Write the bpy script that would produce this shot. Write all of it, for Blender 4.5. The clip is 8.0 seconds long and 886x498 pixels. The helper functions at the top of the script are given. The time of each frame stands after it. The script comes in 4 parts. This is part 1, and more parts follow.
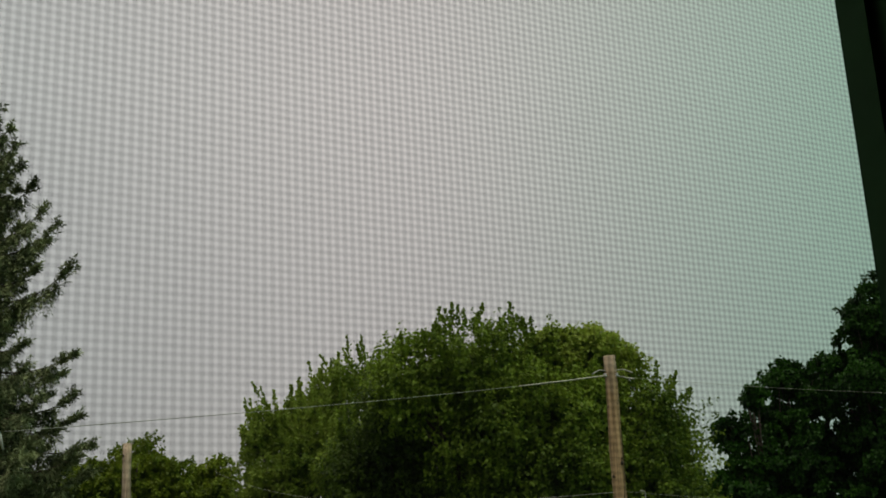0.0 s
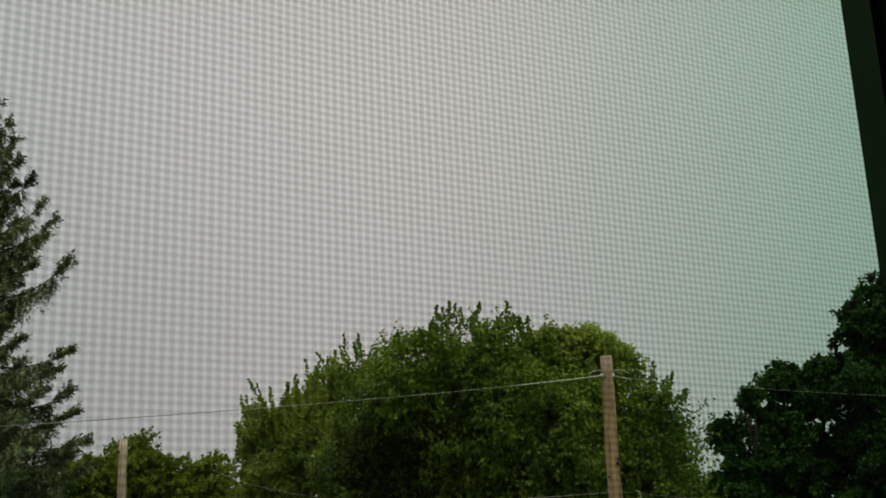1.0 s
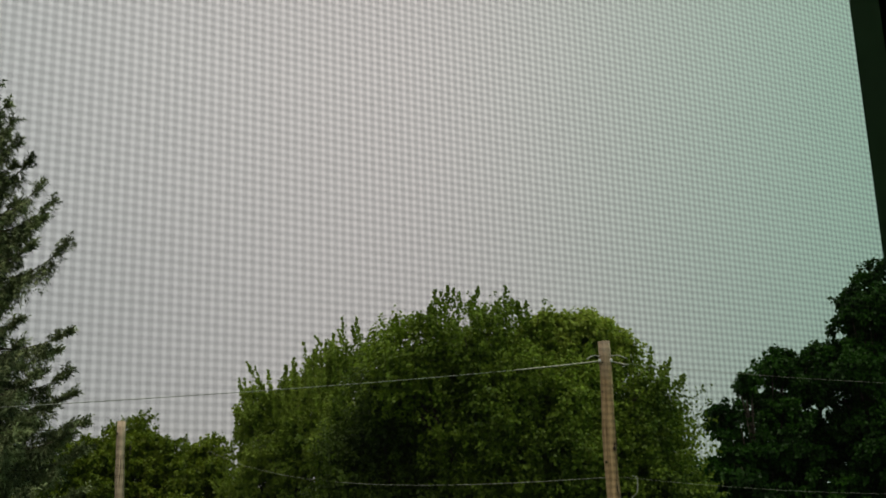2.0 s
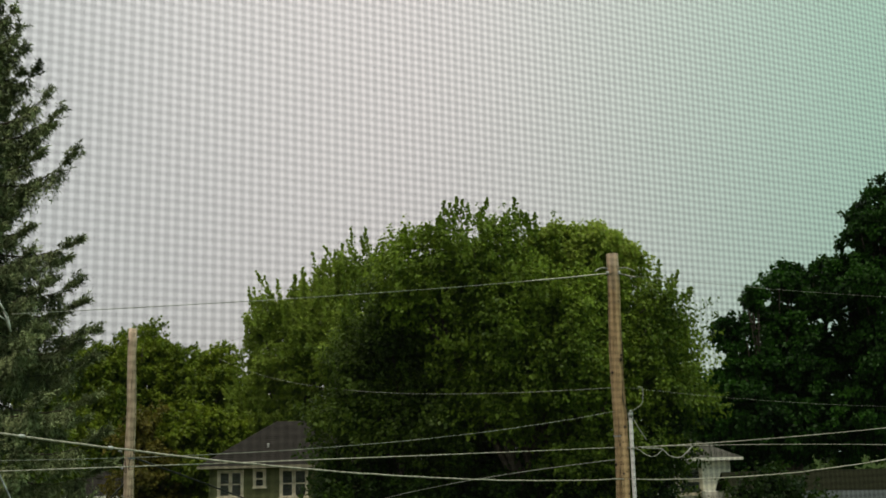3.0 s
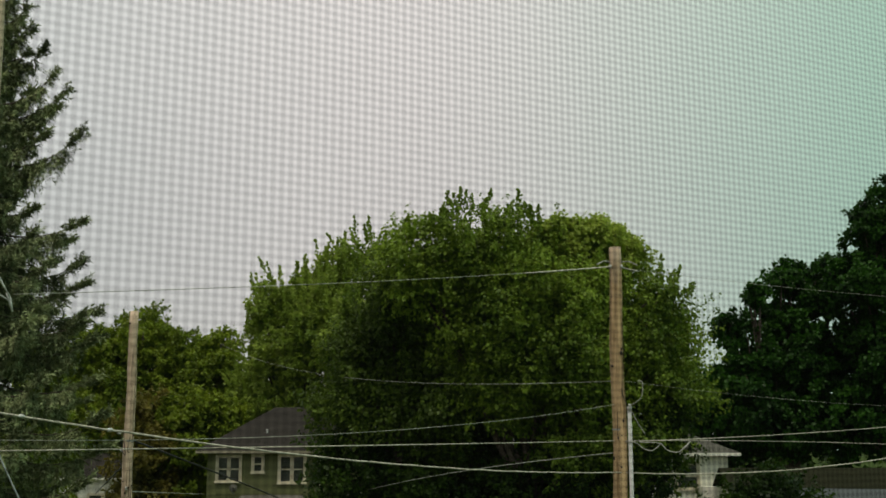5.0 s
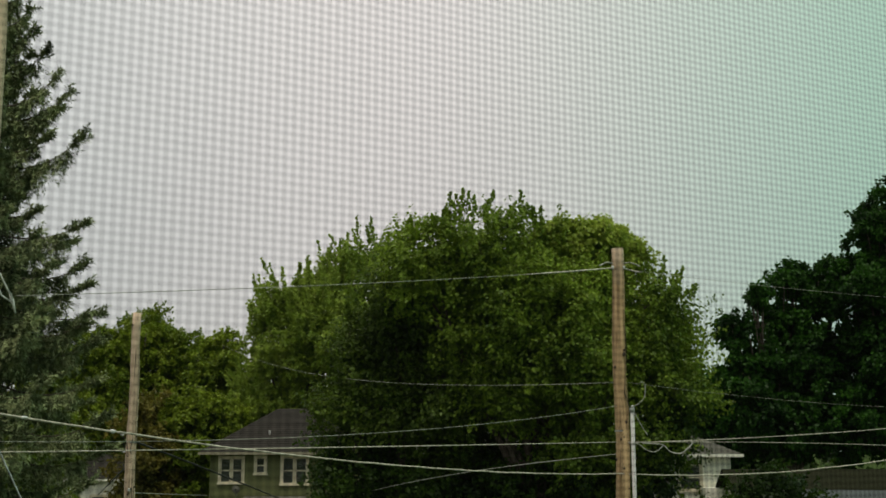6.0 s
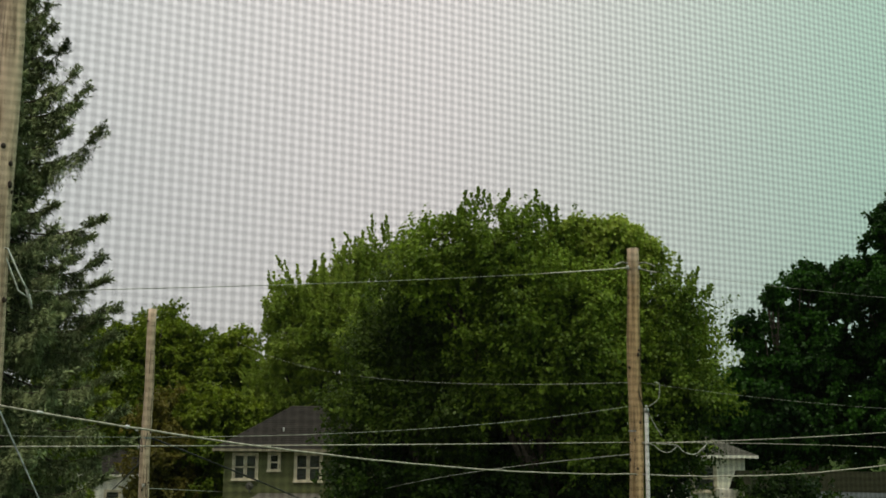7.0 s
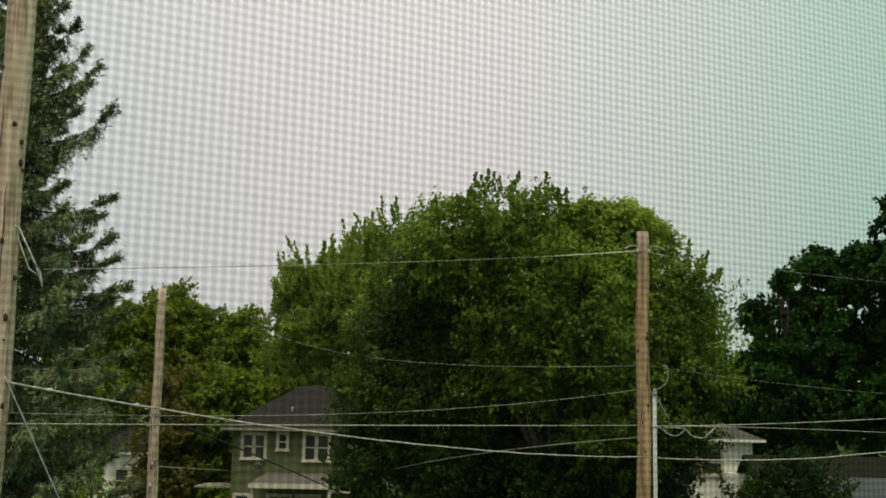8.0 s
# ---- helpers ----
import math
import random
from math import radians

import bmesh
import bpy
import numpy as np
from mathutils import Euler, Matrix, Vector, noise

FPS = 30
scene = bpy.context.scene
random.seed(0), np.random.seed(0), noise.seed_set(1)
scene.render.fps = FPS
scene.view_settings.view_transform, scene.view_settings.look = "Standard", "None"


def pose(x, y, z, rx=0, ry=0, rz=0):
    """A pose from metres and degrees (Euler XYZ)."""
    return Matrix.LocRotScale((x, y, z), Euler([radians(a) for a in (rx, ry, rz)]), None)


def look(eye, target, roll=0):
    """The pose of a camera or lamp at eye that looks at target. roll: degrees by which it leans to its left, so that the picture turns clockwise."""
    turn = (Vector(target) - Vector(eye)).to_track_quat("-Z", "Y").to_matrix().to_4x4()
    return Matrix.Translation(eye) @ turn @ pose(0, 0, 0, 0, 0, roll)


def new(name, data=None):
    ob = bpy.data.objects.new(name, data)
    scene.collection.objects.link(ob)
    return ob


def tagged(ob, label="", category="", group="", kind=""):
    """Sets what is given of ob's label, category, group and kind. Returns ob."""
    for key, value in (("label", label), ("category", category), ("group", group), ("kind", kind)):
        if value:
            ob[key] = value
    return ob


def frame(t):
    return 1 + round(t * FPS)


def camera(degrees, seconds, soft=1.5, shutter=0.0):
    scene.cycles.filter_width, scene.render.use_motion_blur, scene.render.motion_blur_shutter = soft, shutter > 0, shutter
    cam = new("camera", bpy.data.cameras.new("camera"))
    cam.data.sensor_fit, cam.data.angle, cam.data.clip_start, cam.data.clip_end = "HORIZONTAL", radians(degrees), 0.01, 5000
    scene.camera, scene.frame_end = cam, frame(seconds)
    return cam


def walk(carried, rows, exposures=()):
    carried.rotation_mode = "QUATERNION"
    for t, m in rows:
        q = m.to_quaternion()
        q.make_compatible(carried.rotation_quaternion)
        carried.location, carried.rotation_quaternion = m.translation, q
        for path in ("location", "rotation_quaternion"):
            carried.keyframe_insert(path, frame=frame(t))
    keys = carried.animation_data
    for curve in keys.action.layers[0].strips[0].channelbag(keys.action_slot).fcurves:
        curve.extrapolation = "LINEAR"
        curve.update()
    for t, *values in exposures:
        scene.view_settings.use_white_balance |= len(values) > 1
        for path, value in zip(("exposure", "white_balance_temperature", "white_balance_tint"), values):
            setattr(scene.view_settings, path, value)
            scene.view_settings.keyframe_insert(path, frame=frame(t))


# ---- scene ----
cam = camera(42.0, 8.0, soft=1.55)

H = 5.2  # height of the camera over the ground, at an upper-floor window
PATH = [
    (0.0, 0.0084, 0.835, 15.568, 2.697),
    (0.5, 0.0073, 1.080, 15.139, 2.496),
    (1.0, 0.0064, 0.583, 15.497, 2.225),
    (2.3, 0.0030, 0.341, 13.778, 1.482),
    (2.5, 0.0000, 0.350, 11.976, 0.996),
    (3.0, 0.0, 0.743, 10.315, 1.316),
    (3.5, 0.0, 0.469, 9.949, 0.555),
    (4.0, 0.0, 0.363, 10.025, 0.380),
    (4.5, 0.0, 0.600, 9.800, 0.100),
    (6.0, 0.0, 0.787, 9.872, 0.062),
    (6.5, 0.0, 1.084, 9.905, -0.159),
    (7.0, 0.0, 1.444, 9.797, -0.471),
    (7.5, 0.0, 1.548, 9.508, -0.750),
    (8.0, 0.0, 1.833, 8.886, -1.021),
]
# the clip's camera brightens its picture as it tips down from the sky
walk(cam, [(t, pose(x, 0, H, 90 + p, r, w)) for t, x, w, p, r in PATH],
     exposures=[(0.0, -0.49), (1.0, -0.48), (2.3, -0.42), (2.6, -0.18), (3.0, -0.02), (3.5, 0.0), (4.5, -0.02), (6.0, 0.02), (7.5, 0.05), (8.0, 0.15)])

# ---- sky and sun: a bright overcast, rosy on one side and greenish on the other ----
SUN_EL, SUN_ROT = radians(68), radians(163)
world = bpy.data.worlds.new("overcast_sky")
scene.world = world
world.use_nodes = True
wt = world.node_tree
wt.nodes.clear()
w_out = wt.nodes.new("ShaderNodeOutputWorld")
w_bg = wt.nodes.new("ShaderNodeBackground")
w_co = wt.nodes.new("ShaderNodeTexCoord")
w_sep = wt.nodes.new("ShaderNodeSeparateXYZ")
w_map = wt.nodes.new("ShaderNodeMapRange")
w_map.inputs["From Min"].default_value, w_map.inputs["From Max"].default_value = -0.45, 0.45
w_ramp = wt.nodes.new("ShaderNodeValToRGB")
w_ramp.color_ramp.interpolation = "EASE"
w_ramp.color_ramp.elements[0].color = (0.675, 0.698, 0.660, 1)
w_ramp.color_ramp.elements[1].color = (0.412, 0.648, 0.497, 1)
mid = w_ramp.color_ramp.elements.new(0.45)
mid.color = (0.846, 0.806, 0.764, 1)
w_noise = wt.nodes.new("ShaderNodeTexNoise")
w_noise.inputs["Scale"].default_value, w_noise.inputs["Detail"].default_value = 2.2, 3
w_cloud = wt.nodes.new("ShaderNodeMapRange")
w_cloud.inputs["To Min"].default_value, w_cloud.inputs["To Max"].default_value = 0.92, 1.08
w_mul = wt.nodes.new("ShaderNodeMix")
w_mul.data_type, w_mul.blend_type = "RGBA", "MULTIPLY"
w_mul.inputs["Factor"].default_value = 1.0
w_sky = wt.nodes.new("ShaderNodeTexSky")
w_sky.sky_type, w_sky.sun_disc = "NISHITA", False
w_sky.sun_elevation, w_sky.sun_rotation = SUN_EL, SUN_ROT
w_dim = wt.nodes.new("ShaderNodeMix")
w_dim.data_type, w_dim.blend_type = "RGBA", "MULTIPLY"
w_dim.inputs["Factor"].default_value = 1.0
w_dim.inputs["B"].default_value = (0.08, 0.08, 0.08, 1)
w_mix = wt.nodes.new("ShaderNodeMix")
w_mix.data_type = "RGBA"
w_mix.inputs["Factor"].default_value = 0.1
wt.links.new(w_co.outputs["Generated"], w_sep.inputs[0])
wt.links.new(w_sep.outputs["X"], w_map.inputs["Value"])
wt.links.new(w_map.outputs[0], w_ramp.inputs[0])
wt.links.new(w_co.outputs["Generated"], w_noise.inputs["Vector"])
wt.links.new(w_noise.outputs[0], w_cloud.inputs["Value"])
w_high = wt.nodes.new("ShaderNodeMapRange")
w_high.inputs["From Min"].default_value, w_high.inputs["From Max"].default_value = 0.02, 0.40
w_high.inputs["To Min"].default_value, w_high.inputs["To Max"].default_value = 0.78, 1.10
w_both = wt.nodes.new("ShaderNodeMath")
w_both.operation = "MULTIPLY"
wt.links.new(w_sep.outputs["Z"], w_high.inputs["Value"])
wt.links.new(w_cloud.outputs[0], w_both.inputs[0])
wt.links.new(w_high.outputs[0], w_both.inputs[1])
wt.links.new(w_ramp.outputs[0], w_mul.inputs["A"])
wt.links.new(w_both.outputs[0], w_mul.inputs["B"])
wt.links.new(w_sky.outputs[0], w_dim.inputs["A"])
wt.links.new(w_mul.outputs["Result"], w_mix.inputs["A"])
wt.links.new(w_dim.outputs["Result"], w_mix.inputs["B"])
wt.links.new(w_mix.outputs["Result"], w_bg.inputs["Color"])
wt.links.new(w_bg.outputs[0], w_out.inputs[0])
w_bg.inputs["Strength"].default_value = 0.95

sun = new("sun", bpy.data.lights.new("sun", "SUN"))
sun.data.energy, sun.data.angle, sun.data.color = 1.8, radians(20), (1.0, 0.93, 0.80)
sun_dir = Vector((math.sin(SUN_ROT) * math.cos(SUN_EL), math.cos(SUN_ROT) * math.cos(SUN_EL), math.sin(SUN_EL)))
sun.matrix_world = look(sun_dir * 60, (0, 0, 0))


# ---- materials ----
def material(name, base, dark, scale=4.0, stretch=(1, 1, 1), rough=0.7, metal=0.0, bump=0.3, fine=40.0, spec=0.4, span=(0.36, 0.64)):
    """A surface whose colour wanders between two tones at two scales, with fine relief."""
    m = bpy.data.materials.new(name)
    m.use_nodes = True
    t = m.node_tree
    b = t.nodes["Principled BSDF"]
    co = t.nodes.new("ShaderNodeTexCoord")
    mp = t.nodes.new("ShaderNodeMapping")
    mp.inputs["Scale"].default_value = stretch
    n1, n2 = t.nodes.new("ShaderNodeTexNoise"), t.nodes.new("ShaderNodeTexNoise")
    n1.inputs["Scale"].default_value, n1.inputs["Detail"].default_value = scale, 5
    n2.inputs["Scale"].default_value, n2.inputs["Detail"].default_value = fine, 4
    add = t.nodes.new("ShaderNodeMath")
    add.operation = "MULTIPLY_ADD"
    add.inputs[1].default_value = 0.45
    half = t.nodes.new("ShaderNodeMath")
    half.operation = "MULTIPLY"
    half.inputs[1].default_value = 0.55
    ramp = t.nodes.new("ShaderNodeValToRGB")
    ramp.color_ramp.elements[0].position, ramp.color_ramp.elements[1].position = span
    ramp.color_ramp.elements[0].color, ramp.color_ramp.elements[1].color = (*dark, 1), (*base, 1)
    bp = t.nodes.new("ShaderNodeBump")
    bp.inputs["Strength"].default_value, bp.inputs["Distance"].default_value = bump, 0.01
    t.links.new(co.outputs["Object"], mp.inputs[0])
    t.links.new(mp.outputs[0], n1.inputs["Vector"])
    t.links.new(mp.outputs[0], n2.inputs["Vector"])
    t.links.new(n1.outputs[0], half.inputs[0])
    t.links.new(n2.outputs[0], add.inputs[0])
    t.links.new(half.outputs[0], add.inputs[2])
    t.links.new(add.outputs[0], ramp.inputs[0])
    t.links.new(ramp.outputs[0], b.inputs["Base Color"])
    t.links.new(n2.outputs[0], bp.inputs["Height"])
    t.links.new(bp.outputs[0], b.inputs["Normal"])
    b.inputs["Roughness"].default_value, b.inputs["Metallic"].default_value = rough, metal
    b.inputs["Specular IOR Level"].default_value = spec
    return m


def leaf_material(name, light, dark, clump=0.7, glow=0.42, rough=0.48):
    """Leaves: each one its own tone, clumps of leaves lighter and darker, light passing through the blade."""
    m = bpy.data.materials.new(name)
    m.use_nodes = True
    t = m.node_tree
    b, out = t.nodes["Principled BSDF"], t.nodes["Material Output"]
    co, geo = t.nodes.new("ShaderNodeTexCoord"), t.nodes.new("ShaderNodeNewGeometry")
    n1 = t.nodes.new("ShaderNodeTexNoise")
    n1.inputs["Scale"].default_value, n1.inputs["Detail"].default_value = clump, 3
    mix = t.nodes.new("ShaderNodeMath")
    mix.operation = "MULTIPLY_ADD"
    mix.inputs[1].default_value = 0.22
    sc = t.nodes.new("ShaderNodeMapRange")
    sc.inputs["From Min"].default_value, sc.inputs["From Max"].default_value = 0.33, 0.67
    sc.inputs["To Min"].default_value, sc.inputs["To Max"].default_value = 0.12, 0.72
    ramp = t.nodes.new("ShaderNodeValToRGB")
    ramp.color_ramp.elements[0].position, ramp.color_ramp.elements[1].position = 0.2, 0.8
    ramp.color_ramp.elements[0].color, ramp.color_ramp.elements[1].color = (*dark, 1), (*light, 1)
    tr = t.nodes.new("ShaderNodeBsdfTranslucent")
    ms = t.nodes.new("ShaderNodeMixShader")
    ms.inputs[0].default_value = glow
    t.links.new(co.outputs["Object"], n1.inputs["Vector"])
    t.links.new(n1.outputs[0], sc.inputs[0])
    t.links.new(geo.outputs["Random Per Island"], mix.inputs[0])
    t.links.new(sc.outputs[0], mix.inputs[2])
    t.links.new(mix.outputs[0], ramp.inputs[0])
    t.links.new(ramp.outputs[0], b.inputs["Base Color"])
    t.links.new(ramp.outputs[0], tr.inputs["Color"])
    t.links.new(b.outputs[0], ms.inputs[1])
    t.links.new(tr.outputs[0], ms.inputs[2])
    t.links.new(ms.outputs[0], out.inputs["Surface"])
    b.inputs["Roughness"].default_value = rough
    b.inputs["Specular IOR Level"].default_value = 0.2
    return m


def glass_material(name, tint):
    m = bpy.data.materials.new(name)
    m.use_nodes = True
    b = m.node_tree.nodes["Principled BSDF"]
    b.inputs["Base Color"].default_value = (*tint, 1)
    b.inputs["Roughness"].default_value = 0.06
    b.inputs["Transmission Weight"].default_value = 0.55
    return m


def strand_material(name, share):
    """A sheer nylon strand: it lets most light pass and scatters a small share of it, being dark grey."""
    m = bpy.data.materials.new(name)
    m.use_nodes = True
    t = m.node_tree
    t.nodes.remove(t.nodes["Principled BSDF"])
    clear, grey, mix = t.nodes.new("ShaderNodeBsdfTransparent"), t.nodes.new("ShaderNodeBsdfTranslucent"), t.nodes.new("ShaderNodeMixShader")
    grey.inputs["Color"].default_value = (0.012, 0.013, 0.012, 1)
    mix.inputs[0].default_value = share
    t.links.new(clear.outputs[0], mix.inputs[1])
    t.links.new(grey.outputs[0], mix.inputs[2])
    t.links.new(mix.outputs[0], t.nodes["Material Output"].inputs["Surface"])
    return m


M_POLE_TAN = material("weathered_tan_pole", (0.50, 0.340, 0.185), (0.20, 0.130, 0.066), 2.2, (5, 5, 0.30), 0.85, bump=0.9, fine=8, spec=0.1, span=(0.38, 0.56))
M_POLE_GREY = material("weathered_grey_pole", (0.66, 0.500, 0.365), (0.26, 0.185, 0.125), 2.2, (5, 5, 0.30), 0.88, bump=0.9, fine=8, spec=0.1, span=(0.38, 0.56))


def weather_top(m, z0, z1, grey):
    """Bare grey wood towards the top of a pole, with a ragged border."""
    t = m.node_tree
    b = t.nodes["Principled BSDF"]
    paint = b.inputs["Base Color"].links[0].from_socket
    co, sep = t.nodes.new("ShaderNodeTexCoord"), t.nodes.new("ShaderNodeSeparateXYZ")
    n, add, mr = t.nodes.new("ShaderNodeTexNoise"), t.nodes.new("ShaderNodeMath"), t.nodes.new("ShaderNodeMapRange")
    n.inputs["Scale"].default_value = 7
    add.operation = "ADD"
    mr.inputs["From Min"].default_value, mr.inputs["From Max"].default_value = z0 + 0.5, z1 + 0.5
    mr.inputs["To Max"].default_value = 0.8
    mix = t.nodes.new("ShaderNodeMix")
    mix.data_type = "RGBA"
    mix.inputs["B"].default_value = (*grey, 1)
    t.links.new(co.outputs["Object"], sep.inputs[0])
    t.links.new(co.outputs["Object"], n.inputs["Vector"])
    t.links.new(sep.outputs["Z"], add.inputs[0])
    t.links.new(n.outputs[0], add.inputs[1])
    t.links.new(add.outputs[0], mr.inputs["Value"])
    t.links.new(mr.outputs[0], mix.inputs["Factor"])
    t.links.new(paint, mix.inputs["A"])
    t.links.new(mix.outputs["Result"], b.inputs["Base Color"])


weather_top(M_POLE_TAN, 7.7, 8.5, (0.33, 0.27, 0.20))
M_KNOT = material("dark_knot", (0.05, 0.032, 0.02), (0.02, 0.014, 0.01), 20)
M_WIRE = material("aged_aluminium_wire", (0.42, 0.41, 0.35), (0.24, 0.24, 0.20), 8, rough=0.6, metal=0.0)
M_CABLE = material("grey_sheathed_cable", (0.56, 0.51, 0.42), (0.38, 0.35, 0.28), 8, rough=0.6)
M_BLACK = material("black_sheathed_cable", (0.022, 0.022, 0.022), (0.012, 0.012, 0.012), 8, rough=0.6)
M_STEEL = material("galvanised_steel", (0.42, 0.43, 0.43), (0.28, 0.29, 0.29), 10, rough=0.45, metal=0.6)
M_PVC = material("grey_conduit", (0.50, 0.50, 0.47), (0.36, 0.36, 0.34), 6, (1, 1, 0.3), 0.5)
M_PORCELAIN = material("white_porcelain", (0.72, 0.71, 0.68), (0.6, 0.59, 0.56), 12, rough=0.25)
M_BARK = material("grey_brown_bark", (0.13, 0.10, 0.075), (0.05, 0.038, 0.03), 5, (4, 4, 0.8), 0.95, bump=1.0, fine=14)
M_STEM = material("pale_grey_bark", (0.36, 0.32, 0.25), (0.20, 0.17, 0.13), 6, (4, 4, 0.8), 0.9, bump=0.6)
M_GREEN = material("olive_green_siding_paint", (0.125, 0.135, 0.046), (0.085, 0.092, 0.032), 1.2, (1, 1, 3), 0.7, bump=0.1)
M_CREAM = material("cream_trim_paint", (0.64, 0.57, 0.41), (0.50, 0.44, 0.32), 3, rough=0.6, bump=0.1)
M_FASCIA = material("dull_cream_eaves_paint", (0.30, 0.27, 0.185), (0.2, 0.18, 0.12), 3, rough=0.7, bump=0.1)
M_WHITE = material("white_siding_paint", (0.84, 0.82, 0.69), (0.72, 0.70, 0.59), 1.5, (1, 1, 3), 0.6, bump=0.1)
M_SHINGLE = material("dark_asphalt_shingle", (0.046, 0.041, 0.036), (0.026, 0.023, 0.020), 2.5, (1, 1, 4), 0.95, bump=0.6, fine=18, spec=0.05)
M_BROWNROOF = material("brown_asphalt_shingle", (0.024, 0.025, 0.013), (0.015, 0.016, 0.009), 2.5, (1, 1, 4), 0.95, bump=0.6, fine=18, spec=0.05)
M_GREYSHINGLE = material("grey_asphalt_shingle", (0.125, 0.122, 0.10), (0.08, 0.078, 0.064), 2.5, (1, 1, 4), 0.95, bump=0.6, fine=18, spec=0.05)
M_SHEDROOF = material("dull_grey_metal_roof", (0.085, 0.095, 0.095), (0.06, 0.068, 0.068), 1.5, (1, 1, 1), 0.8, bump=0.1, spec=0.05)
M_GREYROOF = material("pale_grey_metal_roof", (0.17, 0.155, 0.13), (0.12, 0.11, 0.09), 1.5, (1, 1, 1), 0.5, metal=0.1, bump=0.1)
M_PANE = glass_material("window_pane", (0.10, 0.11, 0.10))
M_CURTAIN = material("pale_curtain", (0.35, 0.33, 0.28), (0.2, 0.19, 0.16), 3, (8, 1, 1), 0.9)
M_GRASS = material("mown_grass", (0.060, 0.085, 0.028), (0.032, 0.050, 0.018), 0.6, rough=1.0, bump=0.8, fine=25, spec=0.0)
M_FRAME = material("dark_green_window_frame", (0.030, 0.085, 0.026), (0.020, 0.055, 0.016), 30, rough=0.7, bump=0.1, spec=0.15)
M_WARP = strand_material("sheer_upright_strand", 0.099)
M_WARP_EDGE = strand_material("sheer_upright_strand_edge", 0.049)
M_WEFT = strand_material("sheer_level_strand", 0.081)
M_WEFT_EDGE = strand_material("sheer_level_strand_edge", 0.041)
M_PLASTER = material("painted_room_plaster", (0.55, 0.53, 0.48), (0.47, 0.45, 0.41), 2, rough=0.9, bump=0.1)
M_FLOOR = material("brown_floorboards", (0.22, 0.13, 0.07), (0.13, 0.075, 0.04), 2, (1, 8, 1), 0.5)
# one maple green in two copies, the crown's light and shade in their colour
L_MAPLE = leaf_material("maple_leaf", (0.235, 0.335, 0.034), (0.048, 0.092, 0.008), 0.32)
L_MAPLE_SHADE = leaf_material("maple_leaf_with_shade", (0.130, 0.195, 0.022), (0.026, 0.052, 0.005), 0.32)
L_LIGHT = leaf_material("light_maple_leaf", (0.315, 0.405, 0.062), (0.135, 0.205, 0.020), 0.4)
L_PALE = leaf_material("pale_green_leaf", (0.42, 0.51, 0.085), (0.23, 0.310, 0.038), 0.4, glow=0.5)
L_YELLOW = leaf_material("yellowish_leaf", (0.235, 0.305, 0.024), (0.072, 0.115, 0.006), 0.3)
L_BROWN = leaf_material("rusty_green_leaf", (0.215, 0.180, 0.030), (0.062, 0.066, 0.010), 0.35)
L_DARK = leaf_material("deep_green_leaf", (0.032, 0.104, 0.006), (0.005, 0.025, 0.002), 0.45)
# undergrowth green darkened so that shade under the crowns is in the colour
L_UNDER = leaf_material("undergrowth_leaf_with_shade", (0.050, 0.096, 0.007), (0.009, 0.027, 0.002), 0.35)
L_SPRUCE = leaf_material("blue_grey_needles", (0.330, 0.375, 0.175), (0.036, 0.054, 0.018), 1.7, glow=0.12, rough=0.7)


# ---- builders ----
def part(name, bm, mat, parent, label=""):
    """One mesh object from a bmesh, under its thing."""
    me = bpy.data.meshes.new(name)
    bm.to_mesh(me)
    bm.free()
    me.materials.append(mat)
    ob = new(name, me)
    ob.parent = parent
    if label:
        ob["label"] = label
    return ob


def smooth(ob):
    for p in ob.data.polygons:
        p.use_smooth = True
    return ob


def thing(name, at, label, category, group="", kind="", turn=0.0):
    ob = new(name)
    ob.matrix_world = pose(*at, 0, 0, turn)
    return tagged(ob, label, category, group, kind)


def box(bm, x0, y0, z0, x1, y1, z1):
    v = [bm.verts.new(p) for p in ((x0, y0, z0), (x1, y0, z0), (x1, y1, z0), (x0, y1, z0), (x0, y0, z1), (x1, y0, z1), (x1, y1, z1), (x0, y1, z1))]
    for f in ((3, 2, 1, 0), (4, 5, 6, 7), (0, 1, 5, 4), (1, 2, 6, 5), (2, 3, 7, 6), (3, 0, 4, 7)):
        bm.faces.new([v[i] for i in f])
    return bm


def boxes(*dims):
    bm = bmesh.new()
    for d in dims:
        box(bm, *d)
    return bm


def tube(bm, pts, radii, sides=8):
    """A round bar through the points, with a radius at each."""
    pts = [Vector(p) for p in pts]
    rings = []
    for i, p in enumerate(pts):
        way = (pts[min(i + 1, len(pts) - 1)] - pts[max(i - 1, 0)]).normalized()
        a = way.orthogonal().normalized() if abs(way.z) > 0.9 else way.cross(Vector((0, 0, 1))).normalized()
        b = way.cross(a)
        rings.append([bm.verts.new(p + (a * math.cos(k * math.tau / sides) + b * math.sin(k * math.tau / sides)) * radii[i]) for k in range(sides)])
    for r, s in zip(rings, rings[1:]):
        for k in range(sides):
            bm.faces.new((r[k], r[(k + 1) % sides], s[(k + 1) % sides], s[k]))
    bm.faces.new(rings[0][::-1])
    bm.faces.new(rings[-1])
    return bm


